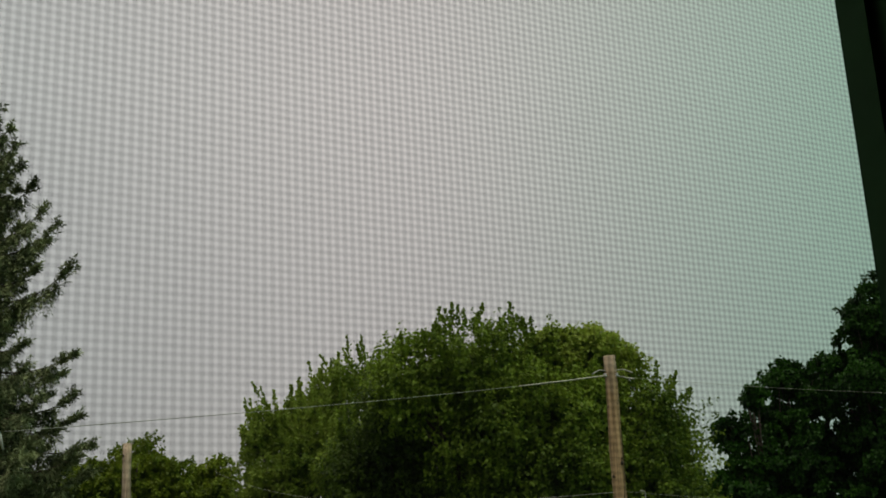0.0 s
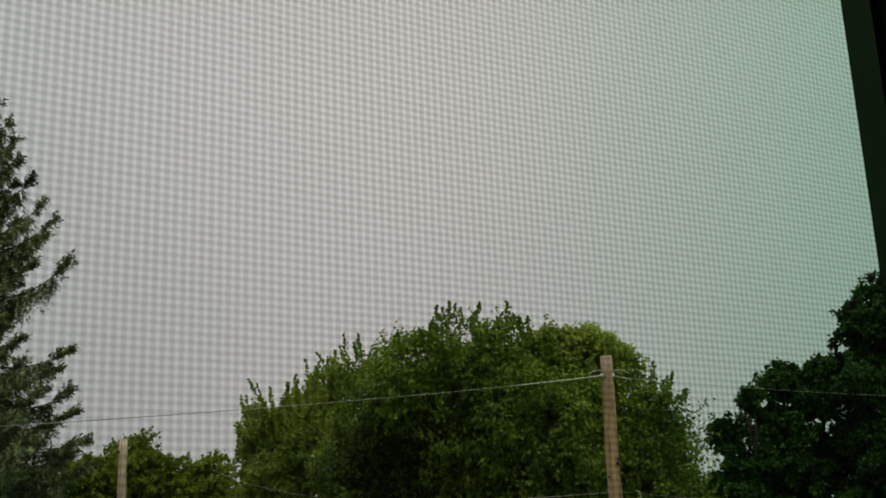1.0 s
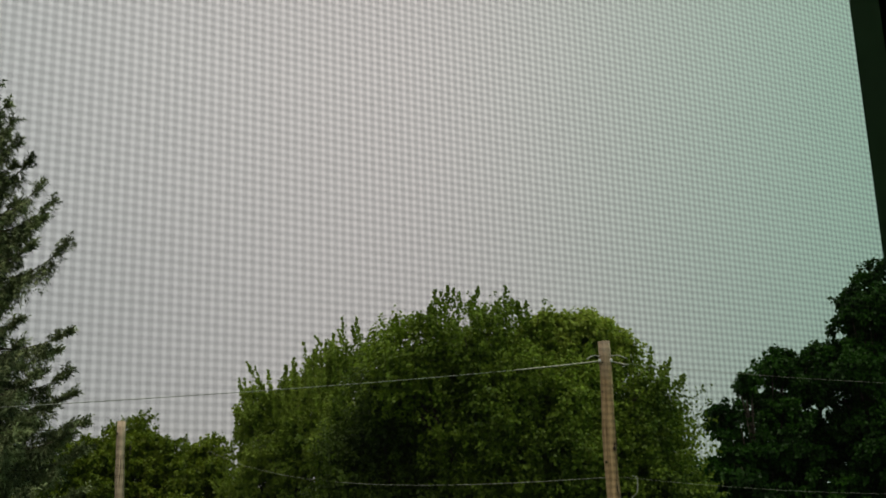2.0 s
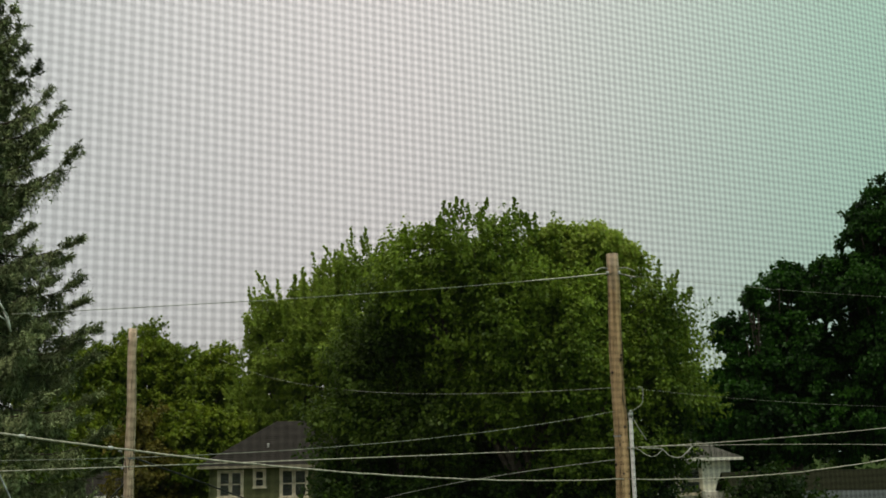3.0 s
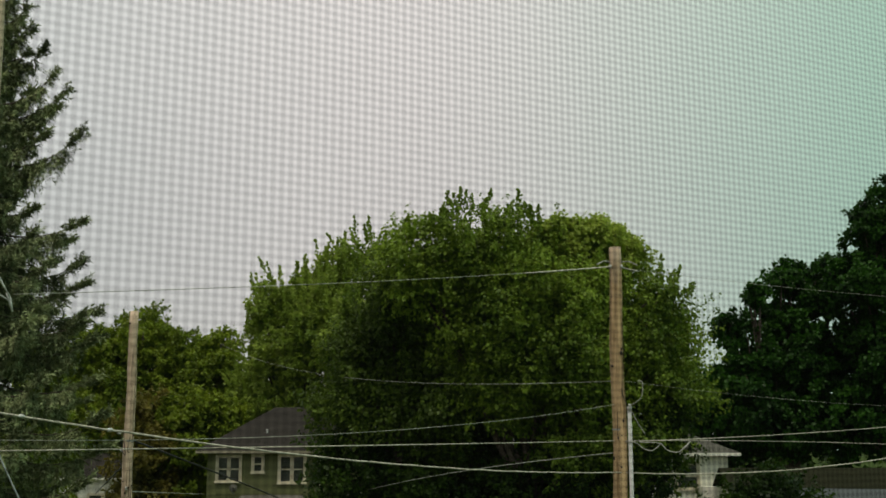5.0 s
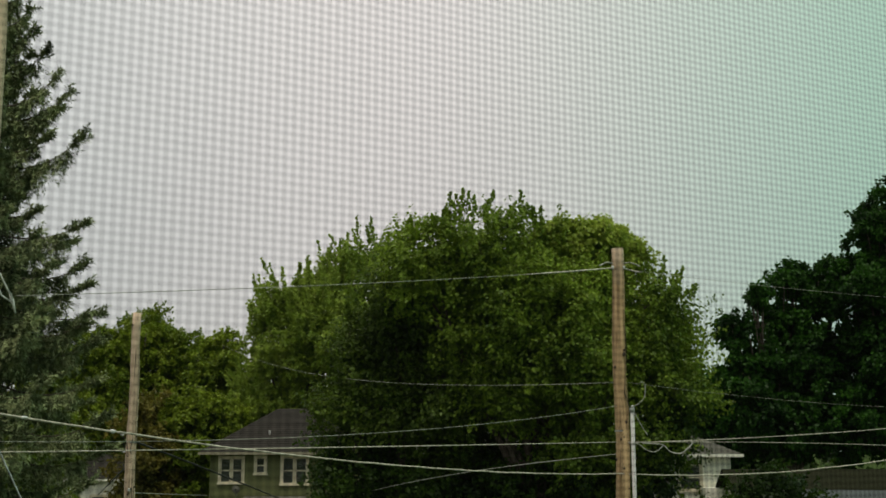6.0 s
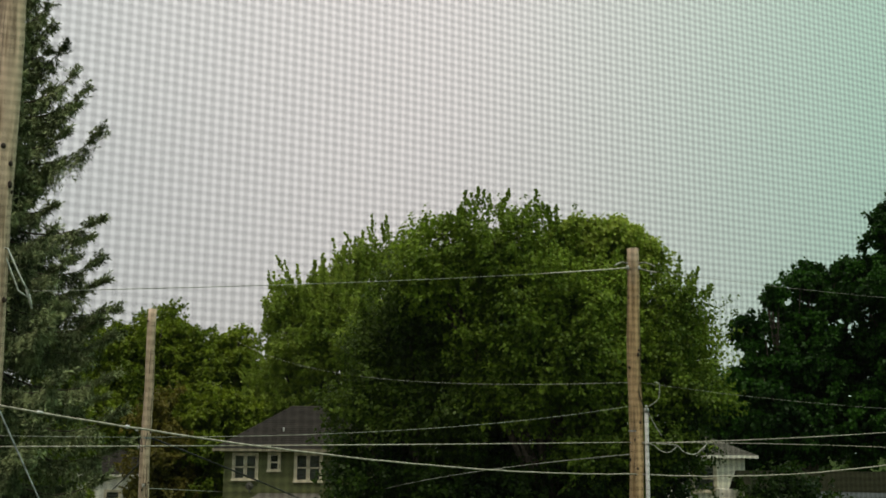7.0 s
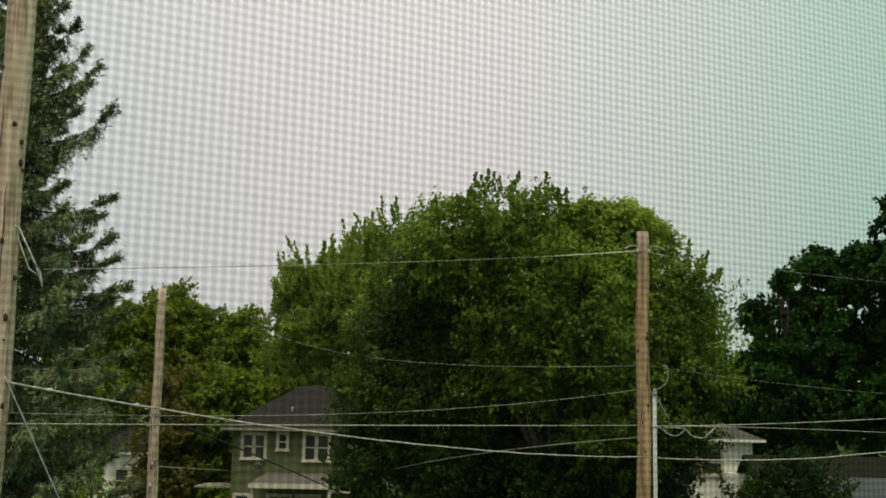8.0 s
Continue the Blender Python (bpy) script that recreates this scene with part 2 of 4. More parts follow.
def blades(name, base, axis, side, mat, parent, label=""):
    """Many pointed blades (leaves or needle tufts) as one mesh."""
    n = len(base)
    bend = np.zeros_like(axis)
    bend[:, 2] = -0.18 * np.linalg.norm(axis, axis=1)
    v = np.stack([base, base + axis * 0.45 + side, base + axis + bend, base + axis * 0.45 - side], 1).reshape(-1, 3)
    me = bpy.data.meshes.new(name)
    me.vertices.add(4 * n)
    me.vertices.foreach_set("co", v.astype(np.float32).ravel())
    me.loops.add(4 * n)
    me.loops.foreach_set("vertex_index", np.arange(4 * n, dtype=np.int32))
    me.polygons.add(n)
    me.polygons.foreach_set("loop_start", np.arange(0, 4 * n, 4, dtype=np.int32))
    me.update(calc_edges=True)
    me.materials.append(mat)
    ob = new(name, me)
    ob.parent = parent
    ob["kind"] = "stuff"
    if label:
        ob["label"] = label
    return ob


def unit(v):
    return v / np.maximum(np.linalg.norm(v, axis=1, keepdims=True), 1e-9)


def crown(parent, lobes, leaves, size, mat, seed, spray=0.7, up=0.35, shoots=0, shoot_len=1.0, lean=0.42, droop=0.30, jut=0.72, shell=0.62):
    """Leaves on sprays that gather into rounded clumps on the outer shells of the lobes (x, y, z, radius, half height)."""
    rng = np.random.default_rng(seed)
    lob = np.array(lobes, float)
    per, clump = 22, 9
    w = lob[:, 3] * lob[:, 3] + 2 * lob[:, 3] * lob[:, 4]
    heads = max(6, int(leaves / per / clump))
    pick = rng.choice(len(lob), heads * 4, p=w / w.sum())
    d = unit(rng.normal(size=(len(pick), 3)))
    rough = np.zeros(len(pick))
    for f, a in ((2.6, 0.09), (5.0, 0.06), (9.0, 0.04)):
        k, ph = rng.normal(size=(len(lob), 3)) * f, rng.uniform(0, 6.3, len(lob))
        rough += a * np.sin((d * k[pick]).sum(1) + ph[pick]) + a * 0.8 * np.sin((d[:, [1, 2, 0]] * k[pick]).sum(1) + ph[pick] * 2)
    rr = (shell + (1 - shell) * rng.uniform(size=len(pick)) ** 0.6) * (1 + rough)
    pos = lob[pick, :3] + d * lob[pick][:, [3, 3, 4]] * rr[:, None]
    depth = np.full(len(pick), 9.0)
    for i, l in enumerate(lob):
        q = np.linalg.norm((pos - l[:3]) / l[[3, 3, 4]], axis=1)
        depth = np.where(pick != i, np.minimum(depth, q), depth)
    keep = (depth > 0.62) & (pos[:, 2] > 0.6)
    hp, hd = pos[keep][:heads], d[keep][:heads]
    # every clump is a dome of sprays round its head
    which = np.repeat(np.arange(len(hp)), clump)
    wide = (0.6 + 0.55 * rng.uniform(size=len(hp)))[which] * spray
    off = unit(rng.normal(size=(len(which), 3)) * 0.8 + hd[which] * 0.6 + np.array([0, 0, 0.30]))
    pos = hp[which] + off * (wide * rng.uniform(0.35, 0.8, len(which)))[:, None] * np.array([1, 1, 0.75])
    way = unit(off + hd[which] * 0.3 + rng.normal(size=off.shape) * 0.3 + np.array([0, 0, up]))
    length = wide * jut * rng.uniform(0.55, 1.15, len(pos))
    face = unit(off + hd[which] * 0.5 + np.array([0, 0, 0.35]))
    tight = np.zeros(len(pos))
    if shoots:
        top = lob[rng.choice(len(lob), shoots, p=w / w.sum())]
        a, r = rng.uniform(0, 6.283, shoots), np.sqrt(rng.uniform(0, 0.97, shoots))
        sp = np.stack([top[:, 0] + np.cos(a) * r * top[:, 3], top[:, 1] + np.sin(a) * r * top[:, 3], top[:, 2] + top[:, 4] * np.sqrt(1 - r * r) + spray * 0.45], 1)
        rise = unit(rng.normal(size=sp.shape) * 0.24 + np.array([0, 0, 1.0]) + (sp - top[:, :3]) * 0.22)
        tall = rng.uniform(0.5, 1.2, shoots) * shoot_len
        for _ in range(3):
            pos, way = np.concatenate([pos, sp]), np.concatenate([way, rise])
            length = np.concatenate([length, tall])
            face = np.concatenate([face, unit(rng.normal(size=sp.shape) + np.array([0, 0, 0.4]))])
            tight = np.concatenate([tight, np.ones(shoots)])
    m = len(pos)
    s = rng.uniform(0, 1, (m, per))
    loose = (0.05 + 0.07 * spray) * (1.2 - 0.8 * s) * (1 - tight)[:, None] + 0.075 * (1.15 - s) * tight[:, None]
    p = pos[:, None] + way[:, None] * (s * length[:, None])[..., None] + rng.normal(size=(m, per, 3)) * loose[..., None]
    p = p.reshape(-1, 3)
    big = np.repeat(tight, per)[:, None]
    ax = unit(np.repeat(way, per, 0) * (0.6 + 0.9 * big) + rng.normal(size=p.shape) * (0.55 - 0.2 * big) + np.array([0, 0, -droop]) * (1 - big))
    sd = unit(np.cross(ax, np.repeat(face, per, 0) + rng.normal(size=p.shape) * 0.38))
    ln = size * rng.uniform(0.7, 1.3, (len(p), 1))
    # larger shaded leaves deep inside, where the crown closes
    f = int(leaves * 0.13)
    l = lob[rng.choice(len(lob), f, p=w / w.sum())]
    q = l[:, :3] + unit(rng.normal(size=(f, 3))) * rng.uniform(0.02, 0.55, (f, 1)) ** 0.6 * l[:, [3, 3, 4]]
    q[:, 2] = np.maximum(q[:, 2], 0.5)
    fa = unit(rng.normal(size=(f, 3)))
    fs = unit(np.cross(fa, rng.normal(size=(f, 3))))
    p, ax, sd = np.concatenate([p, q]), np.concatenate([ax * ln, fa * size * 2.0]), np.concatenate([sd * ln * lean, fs * size * 0.9])
    return blades("crown", p, ax, sd, mat, parent)


def tree(name, foot, lobes, leaves, size, mat, label, seed, trunk=0.25, **more):
    """A broad-leaved tree: tapered trunk, limbs into each lobe, twigs, and a crown of leaves."""
    rng = random.Random(seed)
    t = thing(name, foot, label, "tree")
    loc = [(x - foot[0], y - foot[1], z - foot[2], r, h) for x, y, z, r, h in lobes]
    top = max(l[2] for l in loc)
    fork = min(top * 0.45, 4.5)
    n = 9
    pts = [(0.12 * math.sin(i * 0.9 + seed), 0.1 * math.cos(i * 1.1 + seed), top * i / n) for i in range(n + 1)]
    rad = [trunk * (1.25 if i == 0 else 1) * (1 - 0.85 * i / n) for i in range(n + 1)]
    smooth(part("trunk", tube(bmesh.new(), pts, rad, 10), M_BARK, t))
    for x, y, z, r, h in loc:
        start = Vector((0, 0, min(fork, z * 0.7) * rng.uniform(0.75, 1.0)))
        end = Vector((x, y, z))
        bow = Vector((rng.uniform(-0.3, 0.3), rng.uniform(-0.3, 0.3), -0.12 * (end - start).length))
        bm = bmesh.new()
        line = [start.lerp(end, k / 6) + bow * 4 * (k / 6) * (1 - k / 6) for k in range(7)]
        tube(bm, line, [trunk * 0.5 * (1 - 0.75 * k / 6) for k in range(7)], 7)
        for k in range(9):
            a, e = rng.uniform(0, math.tau), rng.uniform(-0.2, 1.2)
            tip = end + Vector((math.cos(a) * math.cos(e) * r, math.sin(a) * math.cos(e) * r, math.sin(e) * h)) * rng.uniform(0.7, 0.98)
            root = line[rng.randint(3, 6)]
            kink = root.lerp(tip, 0.5) + Vector((rng.uniform(-0.2, 0.2), rng.uniform(-0.2, 0.2), 0.15))
            tube(bm, [root, kink, tip], [trunk * 0.16, trunk * 0.1, 0.008], 5)
        smooth(part("limb", bm, M_BARK, t))
    crown(t, loc, leaves, size, mat, seed, **more)
    return t


# ---- ground and the room at whose window the camera stands ----
bm = bmesh.new()
G = 40
grid = [[bm.verts.new((sx * (abs(sx) ** 1.6) * 1600, 60 + sy * (abs(sy) ** 1.6) * 1600, -0.02)) for sx in [i * 2 / G - 1 for i in range(G + 1)]] for sy in [j * 2 / G - 1 for j in range(G + 1)]]
for j in range(G):
    for i in range(G):
        bm.faces.new((grid[j][i], grid[j][i + 1], grid[j + 1][i + 1], grid[j + 1][i]))
tagged(part("ground", bm, M_GRASS, None), "mown grass ground of a backyard neighbourhood", "ground", kind="structure")

# the window wall runs along u (57 degrees from straight ahead); n points out of the house
WALL = pose(0, 0.238, 0, 0, 0, 33)
U0, U1, EDGE = -0.62, 0.178, 0.1576   # rough opening; where the screen cloth ends
Z0, Z1 = H - 0.46, H + 0.74


def room_piece(name, bm, mat, label, category):
    ob = part(name, bm, mat, None)
    ob.matrix_world = WALL
    return tagged(ob, label, category, kind="structure")


room_piece("wall_window", boxes((-1.9, -0.10, 0, U0, 0.0, 6.5), (U1, -0.10, 0, 1.3, 0.0, 6.5), (U0, -0.10, 0, U1, 0.0, Z0), (U0, -0.10, Z1, U1, 0.0, 6.5)), M_PLASTER, "painted house wall with the window opening", "wall")
room_piece("wall_left", boxes((-2.0, -3.4, 0, -1.9, 0.0, 6.5)), M_PLASTER, "plain painted side wall of the room", "wall")
room_piece("wall_right", boxes((1.3, -3.4, 0, 1.4, 0.0, 6.5)), M_PLASTER, "plain painted side wall of the room", "wall")
room_piece("wall_back", boxes((-1.9, -3.4, 0, 1.3, -3.3, 6.5)), M_PLASTER, "plain painted back wall of the room", "wall")
room_piece("floor", boxes((-1.9, -3.3, 3.5, 1.3, -0.10, 3.6)), M_FLOOR, "brown board floor of the upstairs room", "floor")
room_piece("ceiling", boxes((-1.9, -3.3, 6.2, 1.3, -0.10, 6.3)), M_PLASTER, "plain painted ceiling of the room", "ceiling")
room_piece("roof_slab", boxes((-2.1, -3.5, 6.5, 1.5, 0.25, 6.62)), M_SHINGLE, "plain flat roof over the room", "roof")

window = tagged(new("window_1"), "dark green framed window with an insect screen", "window", kind="structure")
window.matrix_world = WALL
part("window_frame", boxes((EDGE + 0.004, -0.09, Z0 + 0.02, U1, -0.002, Z1 - 0.02), (U0, -0.09, Z0 + 0.02, U0 + 0.022, -0.002, Z1 - 0.02), (U0, -0.09, Z0, U1, -0.002, Z0 + 0.02), (U0, -0.09, Z1 - 0.02, U1, -0.002, Z1)), M_FRAME, window)
part("window_sill", boxes((U0 - 0.05, -0.15, Z0 - 0.03, U1 + 0.05, -0.10, Z0 - 0.003)), M_FRAME, window)

# insect screen: strands 1.81 mm apart across and 1.64 mm apart up
screen = thing("insect_screen", (0, 0, 0), "sheer grey woven insect screen in a dark frame", "window screen")
screen.matrix_world = WALL
SU0, SU1, SZ0, SZ1 = U0 + 0.024, EDGE, Z0 + 0.022, Z1 - 0.022
part("screen_frame", boxes((SU1, -0.010, SZ0, SU1 + 0.003, 0.0, SZ1), (SU0, -0.006, SZ0, SU0 + 0.012, 0.006, SZ1), (SU0 + 0.012, -0.006, SZ0, SU1, 0.006, SZ0 + 0.012), (SU0 + 0.012, -0.006, SZ1 - 0.012, SU1, 0.006, SZ1)), M_FRAME, screen)
THIN = 0.00004   # half thickness of the flat strands


def strands(name, pitch, core, edge, upright, n, mat_core, mat_edge):
    """All strands of one direction, denser along the middle than along both edges."""
    a, z = bmesh.new(), bmesh.new()
    lo, hi = (SU0, SU1) if upright else (SZ0, SZ1)
    p = lo + 0.013
    while p < hi - (0 if upright else 0.013):
        for m, s, e in ((a, p - core, p + core), (z, p - edge, p - core), (z, p + core, p + edge)):
            if upright:
                box(m, s, n - THIN, SZ0 + 0.004, min(e, SU1), n + THIN, SZ1 - 0.004)
            else:
                box(m, SU0 + 0.004, n - THIN, s, SU1, n + THIN, e)
        p += pitch
    part(name, a, mat_core, screen, "sheer grey strands")["kind"] = "stuff"
    part(name + "_edge", z, mat_edge, screen)["kind"] = "stuff"


strands("screen_warp", 0.00181, 0.00038, 0.00060, True, -0.0002, M_WARP, M_WARP_EDGE)
strands("screen_weft", 0.00164, 0.00030, 0.00050, False, -0.0004, M_WEFT, M_WEFT_EDGE)

# ---- utility poles ----
def utility_pole(at, height, r_top, r_foot, mat, label, seed, knots=14):
    rng = random.Random(seed)
    pole = thing("utility_pole", at, label, "utility pole", group="utility poles")
    bm = bmesh.new()
    n = 28
    tube(bm, [(0.012 * math.sin(i * 0.7 + seed), 0.012 * math.cos(i * 0.5 + seed), height * i / n) for i in range(n + 1)],
         [r_foot + (r_top - r_foot) * i / n + rng.uniform(-0.003, 0.003) for i in range(n + 1)], 18)
    for v in bm.verts:
        a = math.atan2(v.co.y, v.co.x)
        s = 1 + 0.02 * math.sin(5 * a + seed) + 0.015 * math.sin(9 * a + seed * 2)
        v.co.x, v.co.y = v.co.x * s, v.co.y * s
    smooth(part("shaft", bm, mat, pole))
    for k in range(knots):
        a, z = rng.uniform(math.pi * 1.05, math.pi * 1.95), rng.uniform(height * 0.35, height * 0.98)
        r = r_foot + (r_top - r_foot) * z / height
        bm = bmesh.new()
        bmesh.ops.create_icosphere(bm, subdivisions=1, radius=1)
        q = rng.uniform(0.011, 0.026)
        bmesh.ops.scale(bm, vec=(q, q, q * rng.uniform(0.8, 1.8)), verts=bm.verts)
        bmesh.ops.translate(bm, vec=(math.cos(a) * r, math.sin(a) * r, z), verts=bm.verts)
        part("knot", bm, M_KNOT, pole)
    for k in range(5):
        a, z, l = rng.uniform(math.pi * 1.1, math.pi * 1.9), rng.uniform(height * 0.45, height * 0.85), rng.uniform(0.5, 1.3)
        bm = bmesh.new()
        line = []
        for i in range(6):
            zz = z + l * i / 5
            r = (r_foot + (r_top - r_foot) * zz / height) * 1.012
            b = a + 0.05 * math.sin(i * 1.3 + k)
            line.append((math.cos(b) * r, math.sin(b) * r, zz))
        tube(bm, line, [0.001, 0.004, 0.005, 0.005, 0.004, 0.001], 5)
        part("crack", bm, M_KNOT, pole)
    return pole


P1, P2, P3, P4 = (-4.468, 10.5), (-6.46, 23.0), (2.64, 19.0), (12.5, 24.0)
pole_a = utility_pole((*P1, 0), 9.75, 0.128, 0.175, M_POLE_GREY, "tall weathered greyish brown wooden utility pole beside the spruce", 3, 22)
pole_b = utility_pole((*P2, 0), 7.92, 0.085, 0.125, M_POLE_GREY, "slim weathered grey wooden utility pole carrying cables", 5, 12)
pole_c = utility_pole((*P3, 0), 8.50, 0.100, 0.140, M_POLE_TAN, "tan wooden utility pole with a conduit up its side", 8, 26)
pole_d = utility_pole((*P4, 0), 8.90, 0.100, 0.140, M_POLE_TAN, "plain tan wooden utility pole at the cables' far end", 11, 6)


def bent(points, steps=6):
    """A smooth line through the points."""
    p = [Vector(q) for q in points]
    line = []
    for i in range(len(p) - 1):
        a, b, c, d = p[max(i - 1, 0)], p[i], p[i + 1], p[min(i + 2, len(p) - 1)]
        for k in range(steps):
            t = k / steps
            line.append(0.5 * (2 * b + (c - a) * t + (2 * a - 5 * b + 4 * c - d) * t * t + (3 * b - a - 3 * c + d) * t ** 3))
    return line + [p[-1]]


def loop(pole, points, r, mat=None):
    line = bent(points)
    smooth(part("loop_wire", tube(bmesh.new(), line, [r] * len(line), 6), mat or M_WIRE, pole))


def bolt_band(pole, z, r):
    part("band", tube(bmesh.new(), [(0, 0, z - 0.012), (0, 0, z + 0.012)], [r, r], 18), M_STEEL, pole)


def insulator(pole, x, y, z, s=0.035):
    bm = bmesh.new()
    tube(bm, [(x, y, z - s), (x, y, z - s * 0.4), (x, y, z), (x, y, z + s * 0.4), (x, y, z + s)], [s * 0.7, s, s * 0.6, s, s * 0.5], 10)
    smooth(part("insulator", bm, M_PORCELAIN, pole, "white porcelain insulator"))


bm = bmesh.new()
bmesh.ops.create_icosphere(bm, subdivisions=2, radius=0.034)
bmesh.ops.scale(bm, vec=(1, 0.5, 0.9), verts=bm.verts)
bmesh.ops.translate(bm, vec=(0.055, -0.118, 7.96), verts=bm.verts)
smooth(part("knot", bm, M_KNOT, pole_a, "large dark knot hole"))
bolt_band(pole_c, 5.50, 0.117)
bolt_band(pole_b, 5.35, 0.105)
insulator(pole_c, -0.09, -0.09, 8.17, 0.03)
insulator(pole_c, 0.10, -0.07, 8.17, 0.03)
insulator(pole_b, -0.16, -0.12, 5.52, 0.04)
insulator(pole_b, 0.02, -0.12, 4.44, 0.03)
insulator(pole_b, 0.0, -0.12, 4.03, 0.035)
for wx, wy, ex, ey, ez in ((-0.08, -0.08, -1.63, -1.98, 7.773), (0.09, -0.05, 0.42, 0.10, 8.11)):
    line = bent([(wx, wy, 8.165), ((wx + ex) / 2, (wy + ey) / 2, (8.155 + ez) / 2), (ex, ey, ez)])
    smooth(part("dead_end_grip", tube(bmesh.new(), line, [0.013] * (len(line) - 4) + [0.012, 0.010, 0.009, 0.007], 7), M_CABLE, pole_c, "pale preformed wire grip"))
    loop(pole_c, [(wx, wy, 8.24), (wx * 2.4, wy * 1.6, 8.25), (wx * 4.0, wy * 2.5, 8.18)], 0.012)
smooth(part("conduit", tube(bmesh.new(), [(0.165, -0.10, 0), (0.165, -0.10, 5.82)], [0.034, 0.034], 12), M_PVC, pole_c, "pale grey conduit pipe"))
smooth(part("conduit_cap", tube(bmesh.new(), [(0.165, -0.10, 5.80), (0.165, -0.10, 5.87), (0.165, -0.13, 5.90)], [0.042, 0.042, 0.02], 12), M_PVC, pole_c))


# service loops on the conduit pole
loop(pole_c, [(0.165, -0.12, 5.88), (0.26, -0.14, 5.93), (0.36, -0.14, 6.03), (0.38, -0.14, 6.22), (0.36, -0.14, 6.27), (0.30, -0.13, 6.28)], 0.008)
loop(pole_c, [(0.14, -0.12, 5.86), (0.06, -0.13, 6.05), (0.05, -0.12, 6.2)], 0.006, M_BLACK)
loop(pole_c, [(0.19, -0.13, 5.80), (0.28, -0.14, 5.62), (0.40, -0.14, 5.42)], 0.008)
loop(pole_c, [(0.10, -0.13, 5.30), (0.24, -0.14, 5.29), (0.38, -0.14, 5.19), (0.52, -0.14, 5.17), (0.66, -0.12, 5.28)], 0.009)
loop(pole_c, [(0.30, -0.14, 5.30), (0.62, -0.14, 5.28), (0.75, -0.14, 5.17), (0.92, -0.14, 5.14), (1.06, -0.1, 5.24), (1.15, 0.0, 5.31)], 0.011)
loop(pole_b, [(-0.16, -0.13, 5.50), (-0.05, -0.15, 5.30), (-0.02, -0.14, 5.08), (-0.08, -0.14, 5.16), (-0.12, -0.13, 5.35)], 0.007, M_BLACK)
loop(pole_b, [(0.06, -0.12, 5.45), (0.02, -0.14, 5.2), (0.05, -0.13, 5.12)], 0.006, M_BLACK)


# ---- cables ----
def cable(a, b, sag, r, mat, label, fray=0.0):
    a, b = Vector(a), Vector(b)
    n = 40
    rng = random.Random(int(r * 1e5) + int(a.z * 100))
    line = []
    for i in range(n + 1):
        s = i / n
        p = a.lerp(b, s)
        p.z -= 4 * sag * s * (1 - s) + (rng.uniform(-fray, fray) if 0 < i < n else 0)
        line.append(p - a)
    ob = smooth(part("overhead_cable", tube(bmesh.new(), line, [r] * (n + 1), 6), mat, None))
    ob.matrix_world = Matrix.Translation(a)
    return tagged(ob, label, "cable", group="overhead cables")


THIN, MAIN = 0.007, 0.011
cable((-4.15, 10.7, 6.63), (2.56, 18.92, 8.16), 0.047, 0.0045, M_WIRE, "thin pale aluminium wire strung to the pole top")
cable((2.72, 18.95, 8.15), (12.45, 23.95, 8.1), 0.10, 0.003, M_WIRE, "thin pale aluminium wire running on from the pole top")
cable((-12.33, 60.0, 10.62), (2.55, 18.95, 6.28), 0.70, 0.006, M_WIRE, "thin sagging wire coming out of the trees")
cable((2.75, 18.95, 6.28), (12.45, 23.95, 6.03), 0.177, 0.0025, M_WIRE, "thin sagging wire running on past the conduit pole")
cable((-4.36, 10.45, 5.28), (2.56, 18.92, 5.9), 0.171, 0.004, M_WIRE, "thin grey telephone wire between two poles")
cable((-4.36, 10.42, 5.18), (2.55, 18.9, 5.32), 0.008, 0.0075, M_CABLE, "taut pale grey cable between two poles")
cable((2.73, 18.92, 5.31), (12.45, 23.95, 6.01), 0.104, 0.008, M_CABLE, "pale grey cable rising away from the conduit pole")
cable((2.73, 18.9, 5.32), (12.45, 23.95, 5.06), -0.089, 0.006, M_CABLE, "straight pale grey cable beyond the conduit pole")
bundle = cable((-4.34, 10.42, 5.56), (2.6, 18.86, 4.82), 0.173, 0.0115, M_CABLE, "thick pale grey bundled cable sagging between poles", 0.004)
for s, r, ln in ((0.043, 0.016, 0.035), (0.131, 0.020, 0.03)):
    mid = Vector((6.94, 8.44, -0.74)) * s - Vector((0, 0, 4 * 0.173 * s * (1 - s)))
    way = Vector((6.94, 8.44, -0.74)).normalized() * ln
    smooth(part("splice_sleeve", tube(bmesh.new(), [mid - way, mid - way * 0.6, mid + way * 0.6, mid + way], [r * 0.6, r, r, r * 0.6], 8), M_PORCELAIN, bundle, "pale splice sleeve on the cable"))
cable((2.6, 18.86, 4.82), (12.45, 23.95, 5.95), 0.41, 0.0115, M_CABLE, "thick pale grey bundled cable rising past the conduit pole", 0.004)
cable((2.56, 18.93, 5.13), (-6.65, 49.7, 2.55), -0.30, 0.009, M_WIRE, "thin house service wire slung to the green house")
cable((-6.46, 22.92, 5.4), (-5.97, 49.7, 2.5), -0.04, 0.022, M_BLACK, "black service cable down to the green house")
cable((-6.40, 22.93, 4.38), (-12.46, 60.0, 2.9), 0.0, 0.012, M_WIRE, "thin wire slung from the slim pole to the trees")
cable((-4.36, 10.42, 5.66), (-1.64, 11.18, 0.0), 0.0, 0.009, M_STEEL, "steel guy wire anchoring the tall pole")
cable((-6.5, 22.92, 4.9), (-19.0, 61.8, 2.9), 0.0, 0.02, M_BLACK, "black service cable down to the white house")

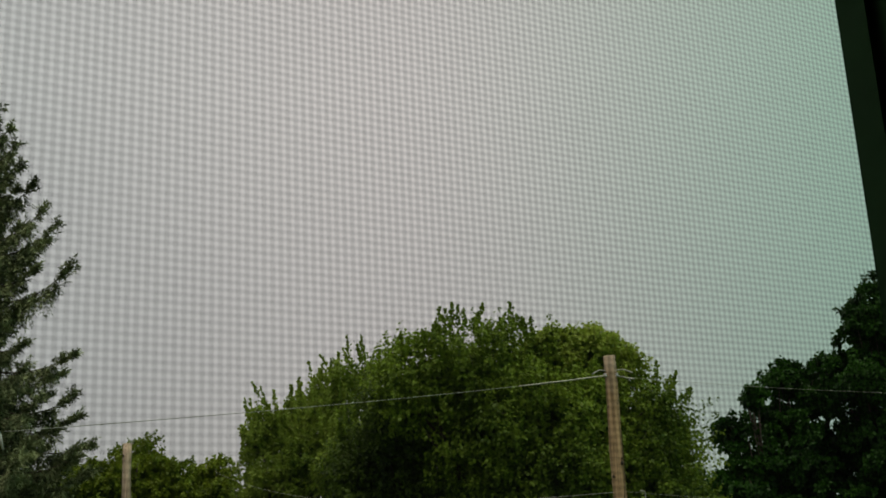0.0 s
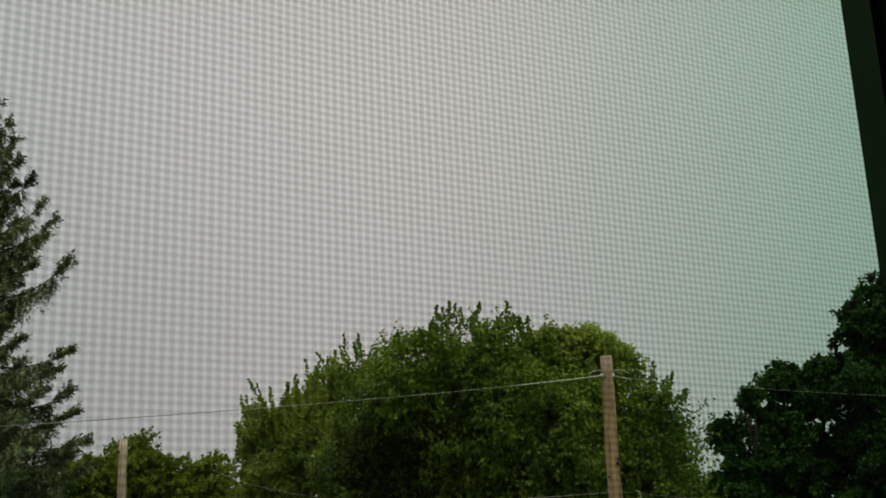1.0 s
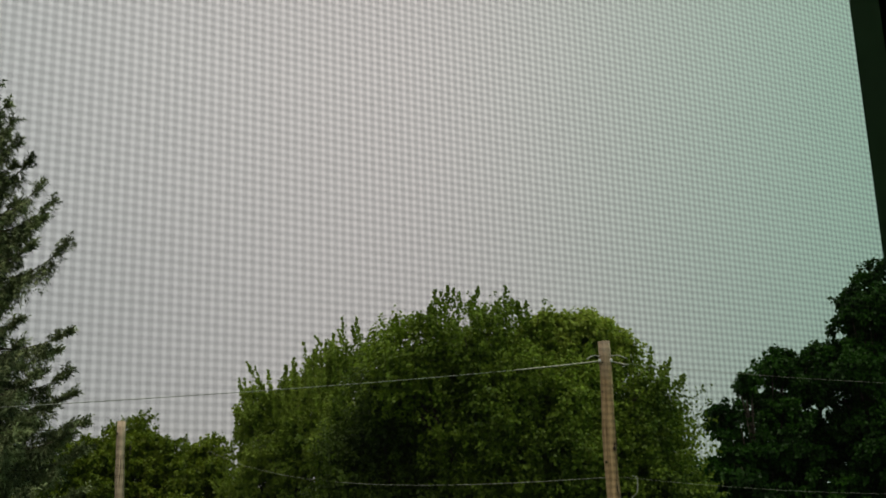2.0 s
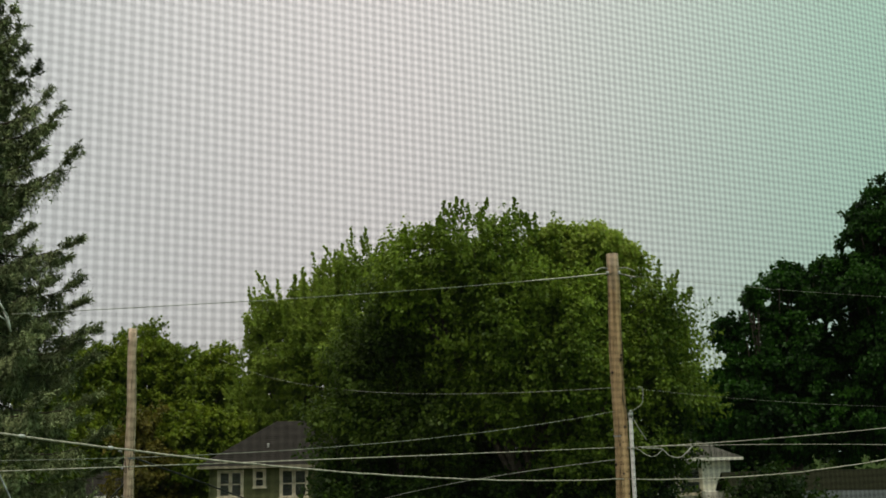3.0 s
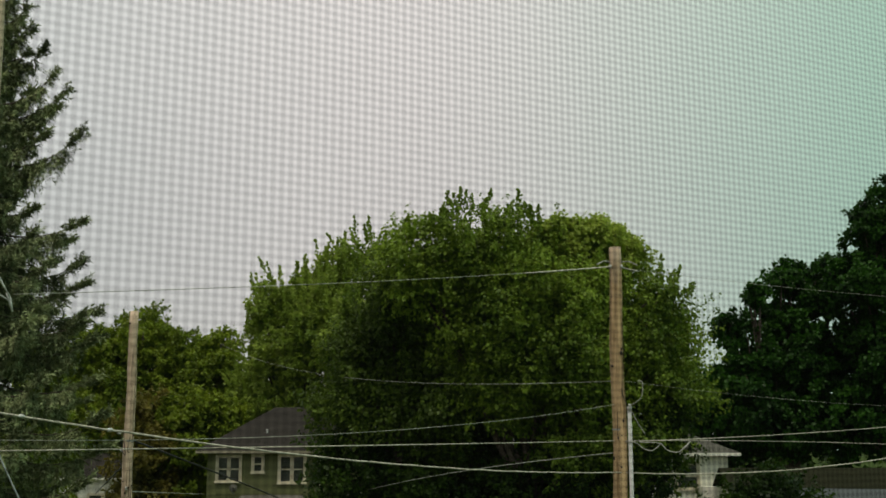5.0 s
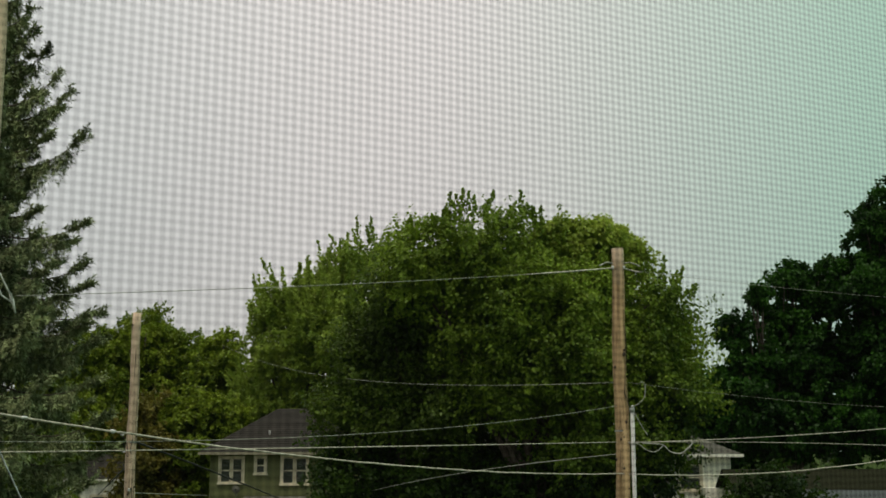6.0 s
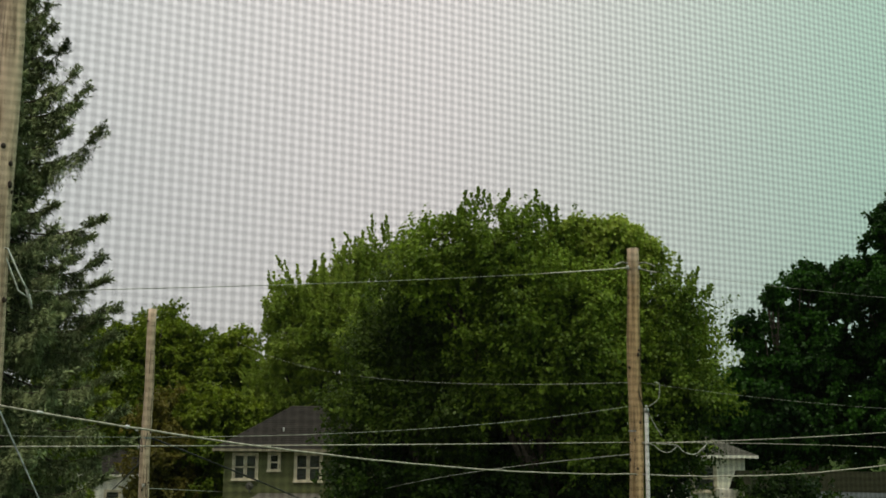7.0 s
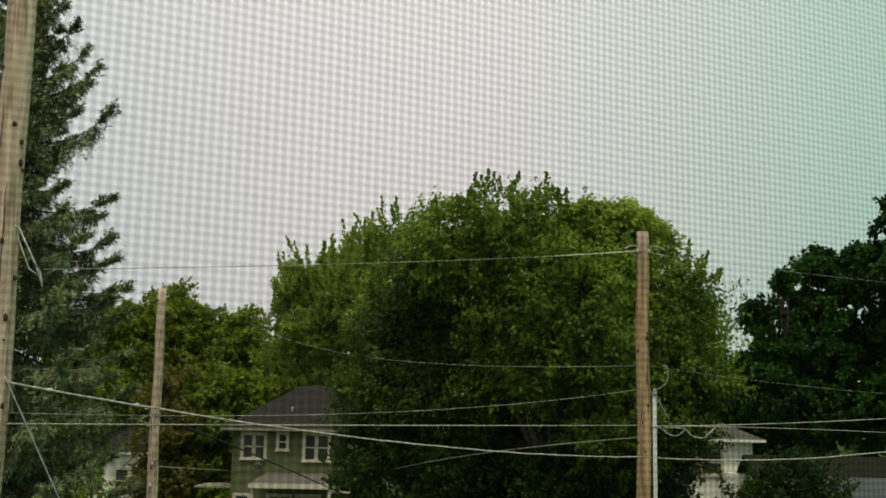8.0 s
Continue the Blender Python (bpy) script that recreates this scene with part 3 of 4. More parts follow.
# dead-end clamp with its bail at the tall pole, and the guy wire
clamp = thing("dead_end_clamp", (-4.36, 10.45, 6.98), "steel wedge clamp hung by a wire bail from the tall pole", "cable clamp")
smooth(part("bail", tube(bmesh.new(), [(-0.005, 0, 0.02), (0.03, 0.02, 0.02), (0.15, 0.12, -0.27), (0.20, 0.18, -0.38)], [0.0085] * 4, 6), M_PORCELAIN, clamp))
smooth(part("bail", tube(bmesh.new(), [(-0.005, 0, 0.0), (0.0, 0.02, -0.02), (0.11, 0.14, -0.36), (0.19, 0.2, -0.42)], [0.0085] * 4, 6), M_PORCELAIN, clamp))
smooth(part("wedge", tube(bmesh.new(), [(0.17, 0.19, -0.34), (0.19, 0.2, -0.40), (0.22, 0.22, -0.52)], [0.014, 0.019, 0.009], 8), M_PORCELAIN, clamp))

# ---- houses ----
def siding(bm, x0, x1, y, z0, z1, course=0.12, lap=0.014):
    """Lapped boards on a wall that faces -y, each course a little proud at its lower edge."""
    z = z0
    while z < z1 - 1e-6:
        t = min(z + course, z1)
        v = [bm.verts.new(p) for p in ((x0, y - lap, z), (x1, y - lap, z), (x1, y, t), (x0, y, t), (x0, y, z), (x1, y, z))]
        bm.faces.new(v[:4])
        bm.faces.new((v[4], v[5], v[1], v[0]))
        z = t
    return bm


def house_window(house, x, z, w, h, y, twin=False, curtain=0.35):
    """A double-hung window on a wall that faces -y: casing, sill, sash bars, panes and a half-drawn curtain."""
    win = new("window")
    win.parent = house
    win.location = (x, y, z)
    c = 0.10
    part("casing", boxes((-c, -0.05, 0, 0, 0.02, h), (w, -0.05, 0, w + c, 0.02, h), (-c, -0.06, h, w + c, 0.02, h + c)), M_CREAM, win)
    part("sill", boxes((-c - 0.03, -0.09, -0.07, w + c + 0.03, 0.02, 0)), M_CREAM, win)
    lights = [(0, w / 2 - 0.045), (w / 2 + 0.045, w)] if twin else [(0, w)]
    if twin:
        part("mullion", boxes((w / 2 - 0.045, -0.05, 0, w / 2 + 0.045, 0.02, h)), M_CREAM, win)
    for a, b in lights:
        part("sash", boxes((a, -0.025, 0, b, 0.01, 0.05), (a, -0.025, h - 0.04, b, 0.01, h), (a, -0.035, h * 0.5 - 0.03, b, 0.01, h * 0.5 + 0.03),
                           (a, -0.025, 0.05, a + 0.035, 0.01, h - 0.04), (b - 0.035, -0.025, 0.05, b, 0.01, h - 0.04)), M_CREAM, win)
        for z0, z1 in ((0.05, h * 0.5 - 0.03), (h * 0.5 + 0.03, h - 0.04)):
            part("pane", boxes((a + 0.035, 0.0, z0, b - 0.035, 0.006, z1)), M_PANE, win)
        part("curtain", boxes((a + 0.02, 0.06, h * (1 - curtain), b - 0.02, 0.075, h)), M_CURTAIN, win, "pale half-drawn curtain")
    return win


def hip_roof(house, x0, x1, y0, y1, z, rise, mat, over=0.45, trim=None, ridge=0.35):
    """A hipped roof with courses of shingles, a fascia board and soffit."""
    x0, x1, y0, y1 = x0 - over, x1 + over, y0 - over, y1 + over
    w, d = x1 - x0, y1 - y0
    inset = min(w, d) / 2 * (1 - 0.0)
    if w >= d:
        r0, r1 = Vector((x0 + inset, (y0 + y1) / 2, z + rise)), Vector((x1 - inset, (y0 + y1) / 2, z + rise))
    else:
        r0, r1 = Vector(((x0 + x1) / 2, y0 + inset, z + rise)), Vector(((x0 + x1) / 2, y1 - inset, z + rise))
    c = [Vector(p) for p in ((x0, y0, z), (x1, y0, z), (x1, y1, z), (x0, y1, z))]
    sides = [(c[0], c[1], r0, r1), (c[1], c[2], r1, r1), (c[2], c[3], r1, r0), (c[3], c[0], r0, r0)] if w >= d else [(c[0], c[1], r0, r0), (c[1], c[2], r0, r1), (c[2], c[3], r1, r1), (c[3], c[0], r1, r0)]
    bm = bmesh.new()
    n = 22
    for a, b, ta, tb in sides:
        out = (b - a).normalized().cross(Vector((0, 0, 1)))
        for i in range(n):
            s, t = i / n, (i + 1) / n
            p = [a.lerp(ta, s) + Vector((0, 0, 0.012)), b.lerp(tb, s) + Vector((0, 0, 0.012)), b.lerp(tb, t), a.lerp(ta, t)]
            if (p[2] - p[3]).length < 1e-4:
                p = p[:3]
            bm.faces.new([bm.verts.new(q) for q in p])
            q = [a.lerp(ta, s), b.lerp(tb, s), p[1], p[0]]
            bm.faces.new([bm.verts.new(v) for v in q])
    bmesh.ops.remove_doubles(bm, verts=bm.verts, dist=0.0005)
    roof = part("roof", bm, mat, house)
    t = trim or M_FASCIA
    part("fascia", boxes((x0, y0 - 0.02, z - 0.11, x1, y0, z), (x0, y1, z - 0.11, x1, y1 + 0.02, z), (x0 - 0.02, y0, z - 0.11, x0, y1, z), (x1, y0, z - 0.11, x1 + 0.02, y1, z)), t, house)
    part("soffit", boxes((x0, y0, z - 0.10, x1, y1, z - 0.06)), t, house)
    return roof


# the olive-green two-storey house behind the slim pole
gh = thing("house", (-10.6, 50.0, 0), "olive green clapboard two-storey house with cream trim", "house", group="neighbouring houses")
GW, GD, GE = 6.3, 4.9, 5.12
part("wall", boxes((0.0, 0.0, 0, GW, GD, GE - 0.12)), M_GREEN, gh)
part("siding", siding(bmesh.new(), 0.0, GW, -0.004, 0.3, GE - 0.14), M_GREEN, gh)
part("corner_board", boxes((-0.03, -0.035, 0, 0.07, 0.07, GE - 0.13)), M_GREEN, gh)
part("corner_board", boxes((GW - 0.07, -0.035, 0, GW + 0.03, 0.07, GE - 0.13)), M_GREEN, gh)
hip_roof(gh, 0.0, GW, 0.0, GD, GE, 1.92, M_SHINGLE)
part("belt_board", boxes((-0.01, -0.03, 3.28, GW, -0.016, 3.40)), M_GREEN, gh)
house_window(gh, 0.43, 3.83, 0.92, 1.02, -0.02, True)
house_window(gh, 1.95, 4.22, 0.36, 0.66, -0.02, False)
house_window(gh, 3.08, 3.78, 1.02, 1.10, -0.02, True)
house_window(gh, 0.18, 1.35, 0.55, 0.92, -0.02, False)
house_window(gh, 1.62, 1.25, 0.9, 1.02, -0.02, True)
house_window(gh, 2.85, 1.25, 0.9, 1.02, -0.02, True)
smooth(part("roof_vent", tube(bmesh.new(), [(2.37, 0.70, 5.6), (2.37, 0.70, 6.0), (2.37, 0.70, 6.04)], [0.045, 0.045, 0.05], 10), M_PORCELAIN, gh, "white vent pipe on the roof"))
smooth(part("downspout", tube(bmesh.new(), [(4.78, -0.35, 4.95), (4.78, -0.08, 4.7), (4.78, -0.08, 2.6), (4.68, -0.2, 2.45)], [0.04] * 4, 8), M_CREAM, gh, "pale downspout"))
# porch roof over the ground-floor windows
bm = bmesh.new()
pv = [bm.verts.new(p) for p in ((1.05, -1.5, 2.86), (4.45, -1.5, 2.86), (4.1, -0.02, 3.26), (1.5, -0.02, 3.26), (1.05, -1.5, 2.80), (4.45, -1.5, 2.80), (4.1, -0.02, 2.80), (1.5, -0.02, 2.80))]
for f in ((0, 1, 2, 3), (7, 6, 5, 4), (0, 4, 5, 1), (1, 5, 6, 2), (3, 7, 4, 0)):
    bm.faces.new([pv[i] for i in f])
part("porch_roof", bm, M_GREYROOF, gh, "pale grey porch roof")
part("porch_fascia", boxes((1.03, -1.54, 2.66, 4.47, -1.50, 2.87), (1.01, -1.5, 2.66, 1.05, -0.03, 2.80), (4.45, -1.5, 2.66, 4.49, -0.03, 2.80)), M_CREAM, gh)
for px in (1.10, 4.32):
    part("porch_post", boxes((px, -1.46, 0, px + 0.12, -1.34, 2.66)), M_CREAM, gh)
part("lean_to_roof", boxes((4.3, -1.2, 2.50, 6.0, -0.03, 2.56)), M_CREAM, gh)
part("side_porch_roof", boxes((-1.7, 0.3, 2.55, -0.06, 3.0, 2.63)), M_FASCIA, gh)

# satellite dish on the front wall
dish = thing("satellite_dish", (-9.45, 49.93, 3.55), "small pale grey satellite dish on the green wall", "satellite dish")
bm = bmesh.new()
rings = [[bm.verts.new((0.17 * r * math.cos(a * math.tau / 20), -0.28 + 0.07 * r * r, 0.17 * r * math.sin(a * math.tau / 20))) for a in range(20)] for r in (0.25, 0.55, 0.8, 1.0)]
bm.faces.new(rings[0])
for r, s in zip(rings, rings[1:]):
    for a in range(20):
        bm.faces.new((r[a], r[(a + 1) % 20], s[(a + 1) % 20], s[a]))
smooth(part("reflector", bm, M_GREYSHINGLE, dish))
part("arm", tube(bmesh.new(), [(0, -0.27, -0.2), (0, -0.52, -0.1), (0, -0.55, 0.0)], [0.012] * 3, 6), M_STEEL, dish)
part("bracket", tube(bmesh.new(), [(0, 0.04, -0.25), (0, -0.12, -0.25), (0, -0.26, -0.05)], [0.02] * 3, 6), M_STEEL, dish)

# the white house half hidden by the big tree
wh = thing("house", (6.4, 46.0, 0), "white clapboard house half hidden behind the big tree", "house", group="neighbouring houses")
part("wall", boxes((0, 0, 0, 4.2, 6, 4.95)), M_WHITE, wh)
part("siding", siding(bmesh.new(), 0, 4.2, -0.004, 0.3, 4.93, 0.15), M_WHITE, wh)
hip_roof(wh, 0, 4.2, 0, 6, 5.02, 1.15, M_GREYSHINGLE, 0.42, M_WHITE)
house_window(wh, 2.2, 3.65, 0.8, 0.95, -0.02, False)
house_window(wh, 3.0, 1.2, 0.8, 1.2, -0.02, False)
part("bay", boxes((3.0, -0.9, 0, 3.75, -0.03, 3.75)), M_WHITE, wh)

# low brown-roofed garage and a pale metal roof nearer by
ga = thing("garage", (10.2, 42.0, 0), "low garage with a dark brown shingle roof", "garage")
part("wall", boxes((0, 0, 0, 6.6, 5, 2.7)), M_WHITE, ga)
bm = bmesh.new()
for i in range(14):
    s, t = i / 14, (i + 1) / 14
    a = [(-0.3, -0.4 + 2.9 * s, 2.75 + 1.72 * s + 0.02), (6.9, -0.4 + 2.9 * s, 2.75 + 1.72 * s + 0.02), (6.9, -0.4 + 2.9 * t, 2.75 + 1.72 * t), (-0.3, -0.4 + 2.9 * t, 2.75 + 1.72 * t)]
    bm.faces.new([bm.verts.new(p) for p in a])
    b = [(x, 5.0 - y, z) for x, y, z in a][::-1]
    bm.faces.new([bm.verts.new(p) for p in b])
bmesh.ops.remove_doubles(bm, verts=bm.verts, dist=0.03)
part("roof", bm, M_BROWNROOF, ga)
for gx in (0.0, 6.5):
    bm = bmesh.new()
    g = [bm.verts.new((gx + dx, gy, gz)) for dx in (0.0, 0.1) for gy, gz in ((0.05, 2.705), (4.95, 2.705), (2.5, 4.25))]
    for f in ((0, 1, 2), (5, 4, 3), (0, 3, 4, 1), (1, 4, 5, 2), (2, 5, 3, 0)):
        bm.faces.new([g[i] for i in f])
    part("gable", bm, M_WHITE, ga)
sh = thing("shed", (10.75, 37.0, 0), "shed with a pale grey metal roof", "shed")
part("wall", boxes((0, 0.2, 0, 4.5, 3, 2.7)), M_WHITE, sh)
bm = bmesh.new()
sv = [bm.verts.new(p) for p in ((-0.5, -0.3, 2.85), (4.8, -0.3, 2.85), (4.8, 1.5, 3.86), (0.25, 1.5, 3.92), (-0.5, 3.3, 2.85), (4.8, 3.3, 2.85))]
for f in ((0, 1, 2, 3), (3, 2, 5, 4), (4, 0, 3)):
    bm.faces.new([sv[i] for i in f])
bm.faces.new([sv[i] for i in (0, 4, 5, 1)])
part("roof", bm, M_SHEDROOF, sh, "pale grey metal roof")

# white house far behind the slim pole
fh = thing("house", (-21.8, 62.0, 0), "white clapboard house glimpsed through the trees", "house", group="neighbouring houses")
part("wall", boxes((0, 0, 0, 4.6, 6, 3.6)), M_WHITE, fh)
part("siding", siding(bmesh.new(), 0, 4.6, -0.004, 0.2, 3.58, 0.15), M_WHITE, fh)
hip_roof(fh, 0, 4.6, 0, 6, 3.7, 1.3, M_SHINGLE, 0.4, M_WHITE)
house_window(fh, 1.0, 1.6, 0.7, 1.2, -0.02, False)
house_window(fh, 2.4, 1.6, 0.7, 1.2, -0.02, False)

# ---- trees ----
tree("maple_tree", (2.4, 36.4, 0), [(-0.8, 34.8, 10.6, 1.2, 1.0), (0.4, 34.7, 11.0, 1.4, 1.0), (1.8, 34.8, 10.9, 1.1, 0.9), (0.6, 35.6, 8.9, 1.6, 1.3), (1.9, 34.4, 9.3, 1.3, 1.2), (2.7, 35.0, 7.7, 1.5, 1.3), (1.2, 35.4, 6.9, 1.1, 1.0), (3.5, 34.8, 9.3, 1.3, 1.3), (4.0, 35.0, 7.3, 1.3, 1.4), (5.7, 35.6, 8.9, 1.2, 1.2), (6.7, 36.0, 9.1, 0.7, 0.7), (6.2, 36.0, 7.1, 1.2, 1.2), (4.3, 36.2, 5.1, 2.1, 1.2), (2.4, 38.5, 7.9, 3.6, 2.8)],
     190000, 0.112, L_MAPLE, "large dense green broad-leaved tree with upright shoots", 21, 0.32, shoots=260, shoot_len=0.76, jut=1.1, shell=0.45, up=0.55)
# left half split off to carry the crown's shade in a darker leaf colour
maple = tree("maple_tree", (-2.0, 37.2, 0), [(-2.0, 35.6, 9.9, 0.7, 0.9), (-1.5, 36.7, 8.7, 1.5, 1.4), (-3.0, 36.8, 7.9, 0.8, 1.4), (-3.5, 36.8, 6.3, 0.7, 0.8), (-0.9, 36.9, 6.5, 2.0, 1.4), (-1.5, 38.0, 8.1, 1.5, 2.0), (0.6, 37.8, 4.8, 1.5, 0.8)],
     74000, 0.112, L_MAPLE_SHADE, "broad-leaved tree against the larger one, shade put into its green", 36, 0.2, shoots=70, shoot_len=0.85, jut=1.1, shell=0.45, up=0.55)
smooth(part("limb", tube(bmesh.new(), [(1.31, -1.30, 6.80), (1.38, -1.50, 7.46), (1.42, -1.60, 8.06), (1.50, -1.60, 8.71)], [0.035, 0.032, 0.026, 0.014], 7), M_STEM, maple, "pale bare limb"))
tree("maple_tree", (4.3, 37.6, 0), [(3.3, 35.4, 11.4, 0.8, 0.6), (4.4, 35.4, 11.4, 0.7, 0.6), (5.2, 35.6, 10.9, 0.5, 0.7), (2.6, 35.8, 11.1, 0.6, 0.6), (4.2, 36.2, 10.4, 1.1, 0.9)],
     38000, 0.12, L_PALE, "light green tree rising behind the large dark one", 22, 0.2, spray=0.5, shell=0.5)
tree("maple_tree", (-6.0, 61.0, 0), [(-8.6, 61.0, 13.1, 1.5, 0.8), (-10.1, 60.0, 11.9, 0.7, 0.6), (-10.4, 61.0, 10.1, 0.8, 1.2), (-4.9, 60.0, 14.8, 1.3, 0.8), (-6.5, 61.0, 14.0, 1.1, 0.8), (-8.2, 60.0, 10.1, 2.1, 2.1), (-5.6, 59.0, 10.6, 2.5, 3.0), (-10.2, 62.0, 7.2, 2.1, 1.8), (-6.8, 62.0, 5.7, 3.3, 2.7)],
     84000, 0.17, L_LIGHT, "light green maple behind the green house", 23, 0.3, shoots=330, shoot_len=1.35, up=0.9, droop=-0.25, jut=1.1, shell=0.45)
tree("ash_tree", (-18.3, 67.0, 0), [(-21.2, 67.0, 11.0, 1.4, 1.0), (-22.6, 66.0, 10.3, 1.5, 1.3), (-18.0, 68.0, 12.0, 1.5, 1.1), (-19.6, 67.0, 10.6, 1.6, 1.2), (-16.9, 68.0, 10.9, 1.1, 1.2), (-20.1, 67.0, 7.8, 2.8, 2.0), (-17.7, 68.0, 8.2, 2.5, 2.0), (-23.8, 66.0, 8.4, 1.9, 1.9), (-23.9, 65.0, 5.1, 2.5, 2.2), (-20.6, 66.5, 5.2, 2.0, 1.5)],
     96000, 0.17, L_YELLOW, "yellowish green tree in the far row", 24, 0.25)
tree("ash_tree", (-14.2, 69.0, 0), [(-15.2, 70.0, 11.4, 1.2, 0.9), (-13.8, 69.0, 10.4, 1.1, 1.2), (-15.3, 68.0, 8.9, 2.2, 1.8), (-13.2, 68.0, 7.8, 2.0, 1.8), (-11.8, 66.0, 4.4, 2.3, 2.9)],
     48000, 0.17, L_YELLOW, "yellowish green tree beyond the green house", 25, 0.25)
tree("plum_tree", (-15.3, 57.0, 0), [(-15.5, 57.0, 6.6, 0.8, 1.2), (-15.2, 57.0, 4.4, 1.3, 1.5), (-14.8, 57.0, 2.0, 1.7, 1.4)],
     17000, 0.17, L_BROWN, "rusty green small tree beside the green house", 26, 0.12, jut=1.0)
tree("ash_tree", (-12.7, 58.0, 0), [(-13.2, 58.0, 7.0, 1.4, 0.9), (-11.9, 58.0, 6.8, 1.0, 0.8), (-14.3, 58.0, 5.7, 1.1, 1.1), (-12.8, 58.0, 4.7, 1.6, 1.3), (-12.6, 58.0, 2.2, 1.7, 1.7)],
     34000, 0.17, L_YELLOW, "yellowish green small tree beside the green house", 35, 0.15, spray=0.6)
tree("elder_shrub", (-10.6, 30.0, 0), [(-11.2, 30.0, 4.4, 1.2, 1.5), (-11.4, 29.0, 3.2, 1.4, 1.5), (-10.4, 29.5, 2.9, 0.7, 1.0)],
     18000, 0.12, L_YELLOW, "yellow-green shrub under the spruce", 27, 0.08, jut=1.0)
tree("oak_tree", (14.8, 52.0, 0), [(13.2, 51.0, 11.8, 0.6, 0.5), (12.2, 51.0, 10.4, 0.7, 0.8), (14.9, 52.0, 12.8, 0.7, 0.6), (16.0, 52.0, 12.3, 0.9, 0.8), (17.1, 52.0, 12.8, 0.9, 0.9), (14.7, 52.5, 10.9, 1.2, 0.8), (12.8, 51.0, 8.2, 1.4, 1.5), (15.8, 52.0, 9.2, 2.3, 2.0), (14.2, 52.0, 6.2, 2.5, 1.5)],
     66000, 0.17, L_DARK, "deep green broad-leaved tree with rounded clumps", 28, 0.3, spray=0.6, jut=0.4, up=0.1)
tree("oak_tree", (19.0, 50.0, 0), [(18.1, 50.0, 14.4, 0.9, 1.0), (19.6, 50.0, 14.8, 1.7, 2.2), (17.9, 50.0, 12.1, 1.7, 1.5), (19.0, 50.0, 9.2, 2.4, 2.2), (17.6, 51.0, 6.5, 2.2, 1.7)],
     56000, 0.17, L_DARK, "tall deep green broad-leaved tree", 29, 0.35, spray=0.7, jut=0.4, up=0.1)
tree("plum_tree", (11.5, 54.0, 0), [(11.3, 54.0, 8.3, 1.0, 0.7), (10.7, 54.0, 7.2, 1.5, 1.3), (12.2, 54.0, 7.0, 1.2, 1.3), (10.2, 53.5, 5.0, 1.6, 1.6), (12.7, 54.0, 4.4, 1.9, 1.2)],
     24000, 0.16, L_DARK, "thin dark green tree in the gap", 30, 0.12)
# the canopy's shade over this undergrowth is put into its leaf green
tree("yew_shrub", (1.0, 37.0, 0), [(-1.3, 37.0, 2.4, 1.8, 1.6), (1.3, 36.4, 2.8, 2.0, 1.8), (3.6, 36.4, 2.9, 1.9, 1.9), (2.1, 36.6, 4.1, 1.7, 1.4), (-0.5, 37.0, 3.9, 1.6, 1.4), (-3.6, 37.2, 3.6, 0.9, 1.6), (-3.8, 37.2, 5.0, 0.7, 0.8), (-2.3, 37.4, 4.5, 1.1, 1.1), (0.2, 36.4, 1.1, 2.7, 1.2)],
     60000, 0.115, L_UNDER, "undergrowth beneath the large tree, the shade put into its green", 33, 0.08, jut=1.1, shell=0.45)
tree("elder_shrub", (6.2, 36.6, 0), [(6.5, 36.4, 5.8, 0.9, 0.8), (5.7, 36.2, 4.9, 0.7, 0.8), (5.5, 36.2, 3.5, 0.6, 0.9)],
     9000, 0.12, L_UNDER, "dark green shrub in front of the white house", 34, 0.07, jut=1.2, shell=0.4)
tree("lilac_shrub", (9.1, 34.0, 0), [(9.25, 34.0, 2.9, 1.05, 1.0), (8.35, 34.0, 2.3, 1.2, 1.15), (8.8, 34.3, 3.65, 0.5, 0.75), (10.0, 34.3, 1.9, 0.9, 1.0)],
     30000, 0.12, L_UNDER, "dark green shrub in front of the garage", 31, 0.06)


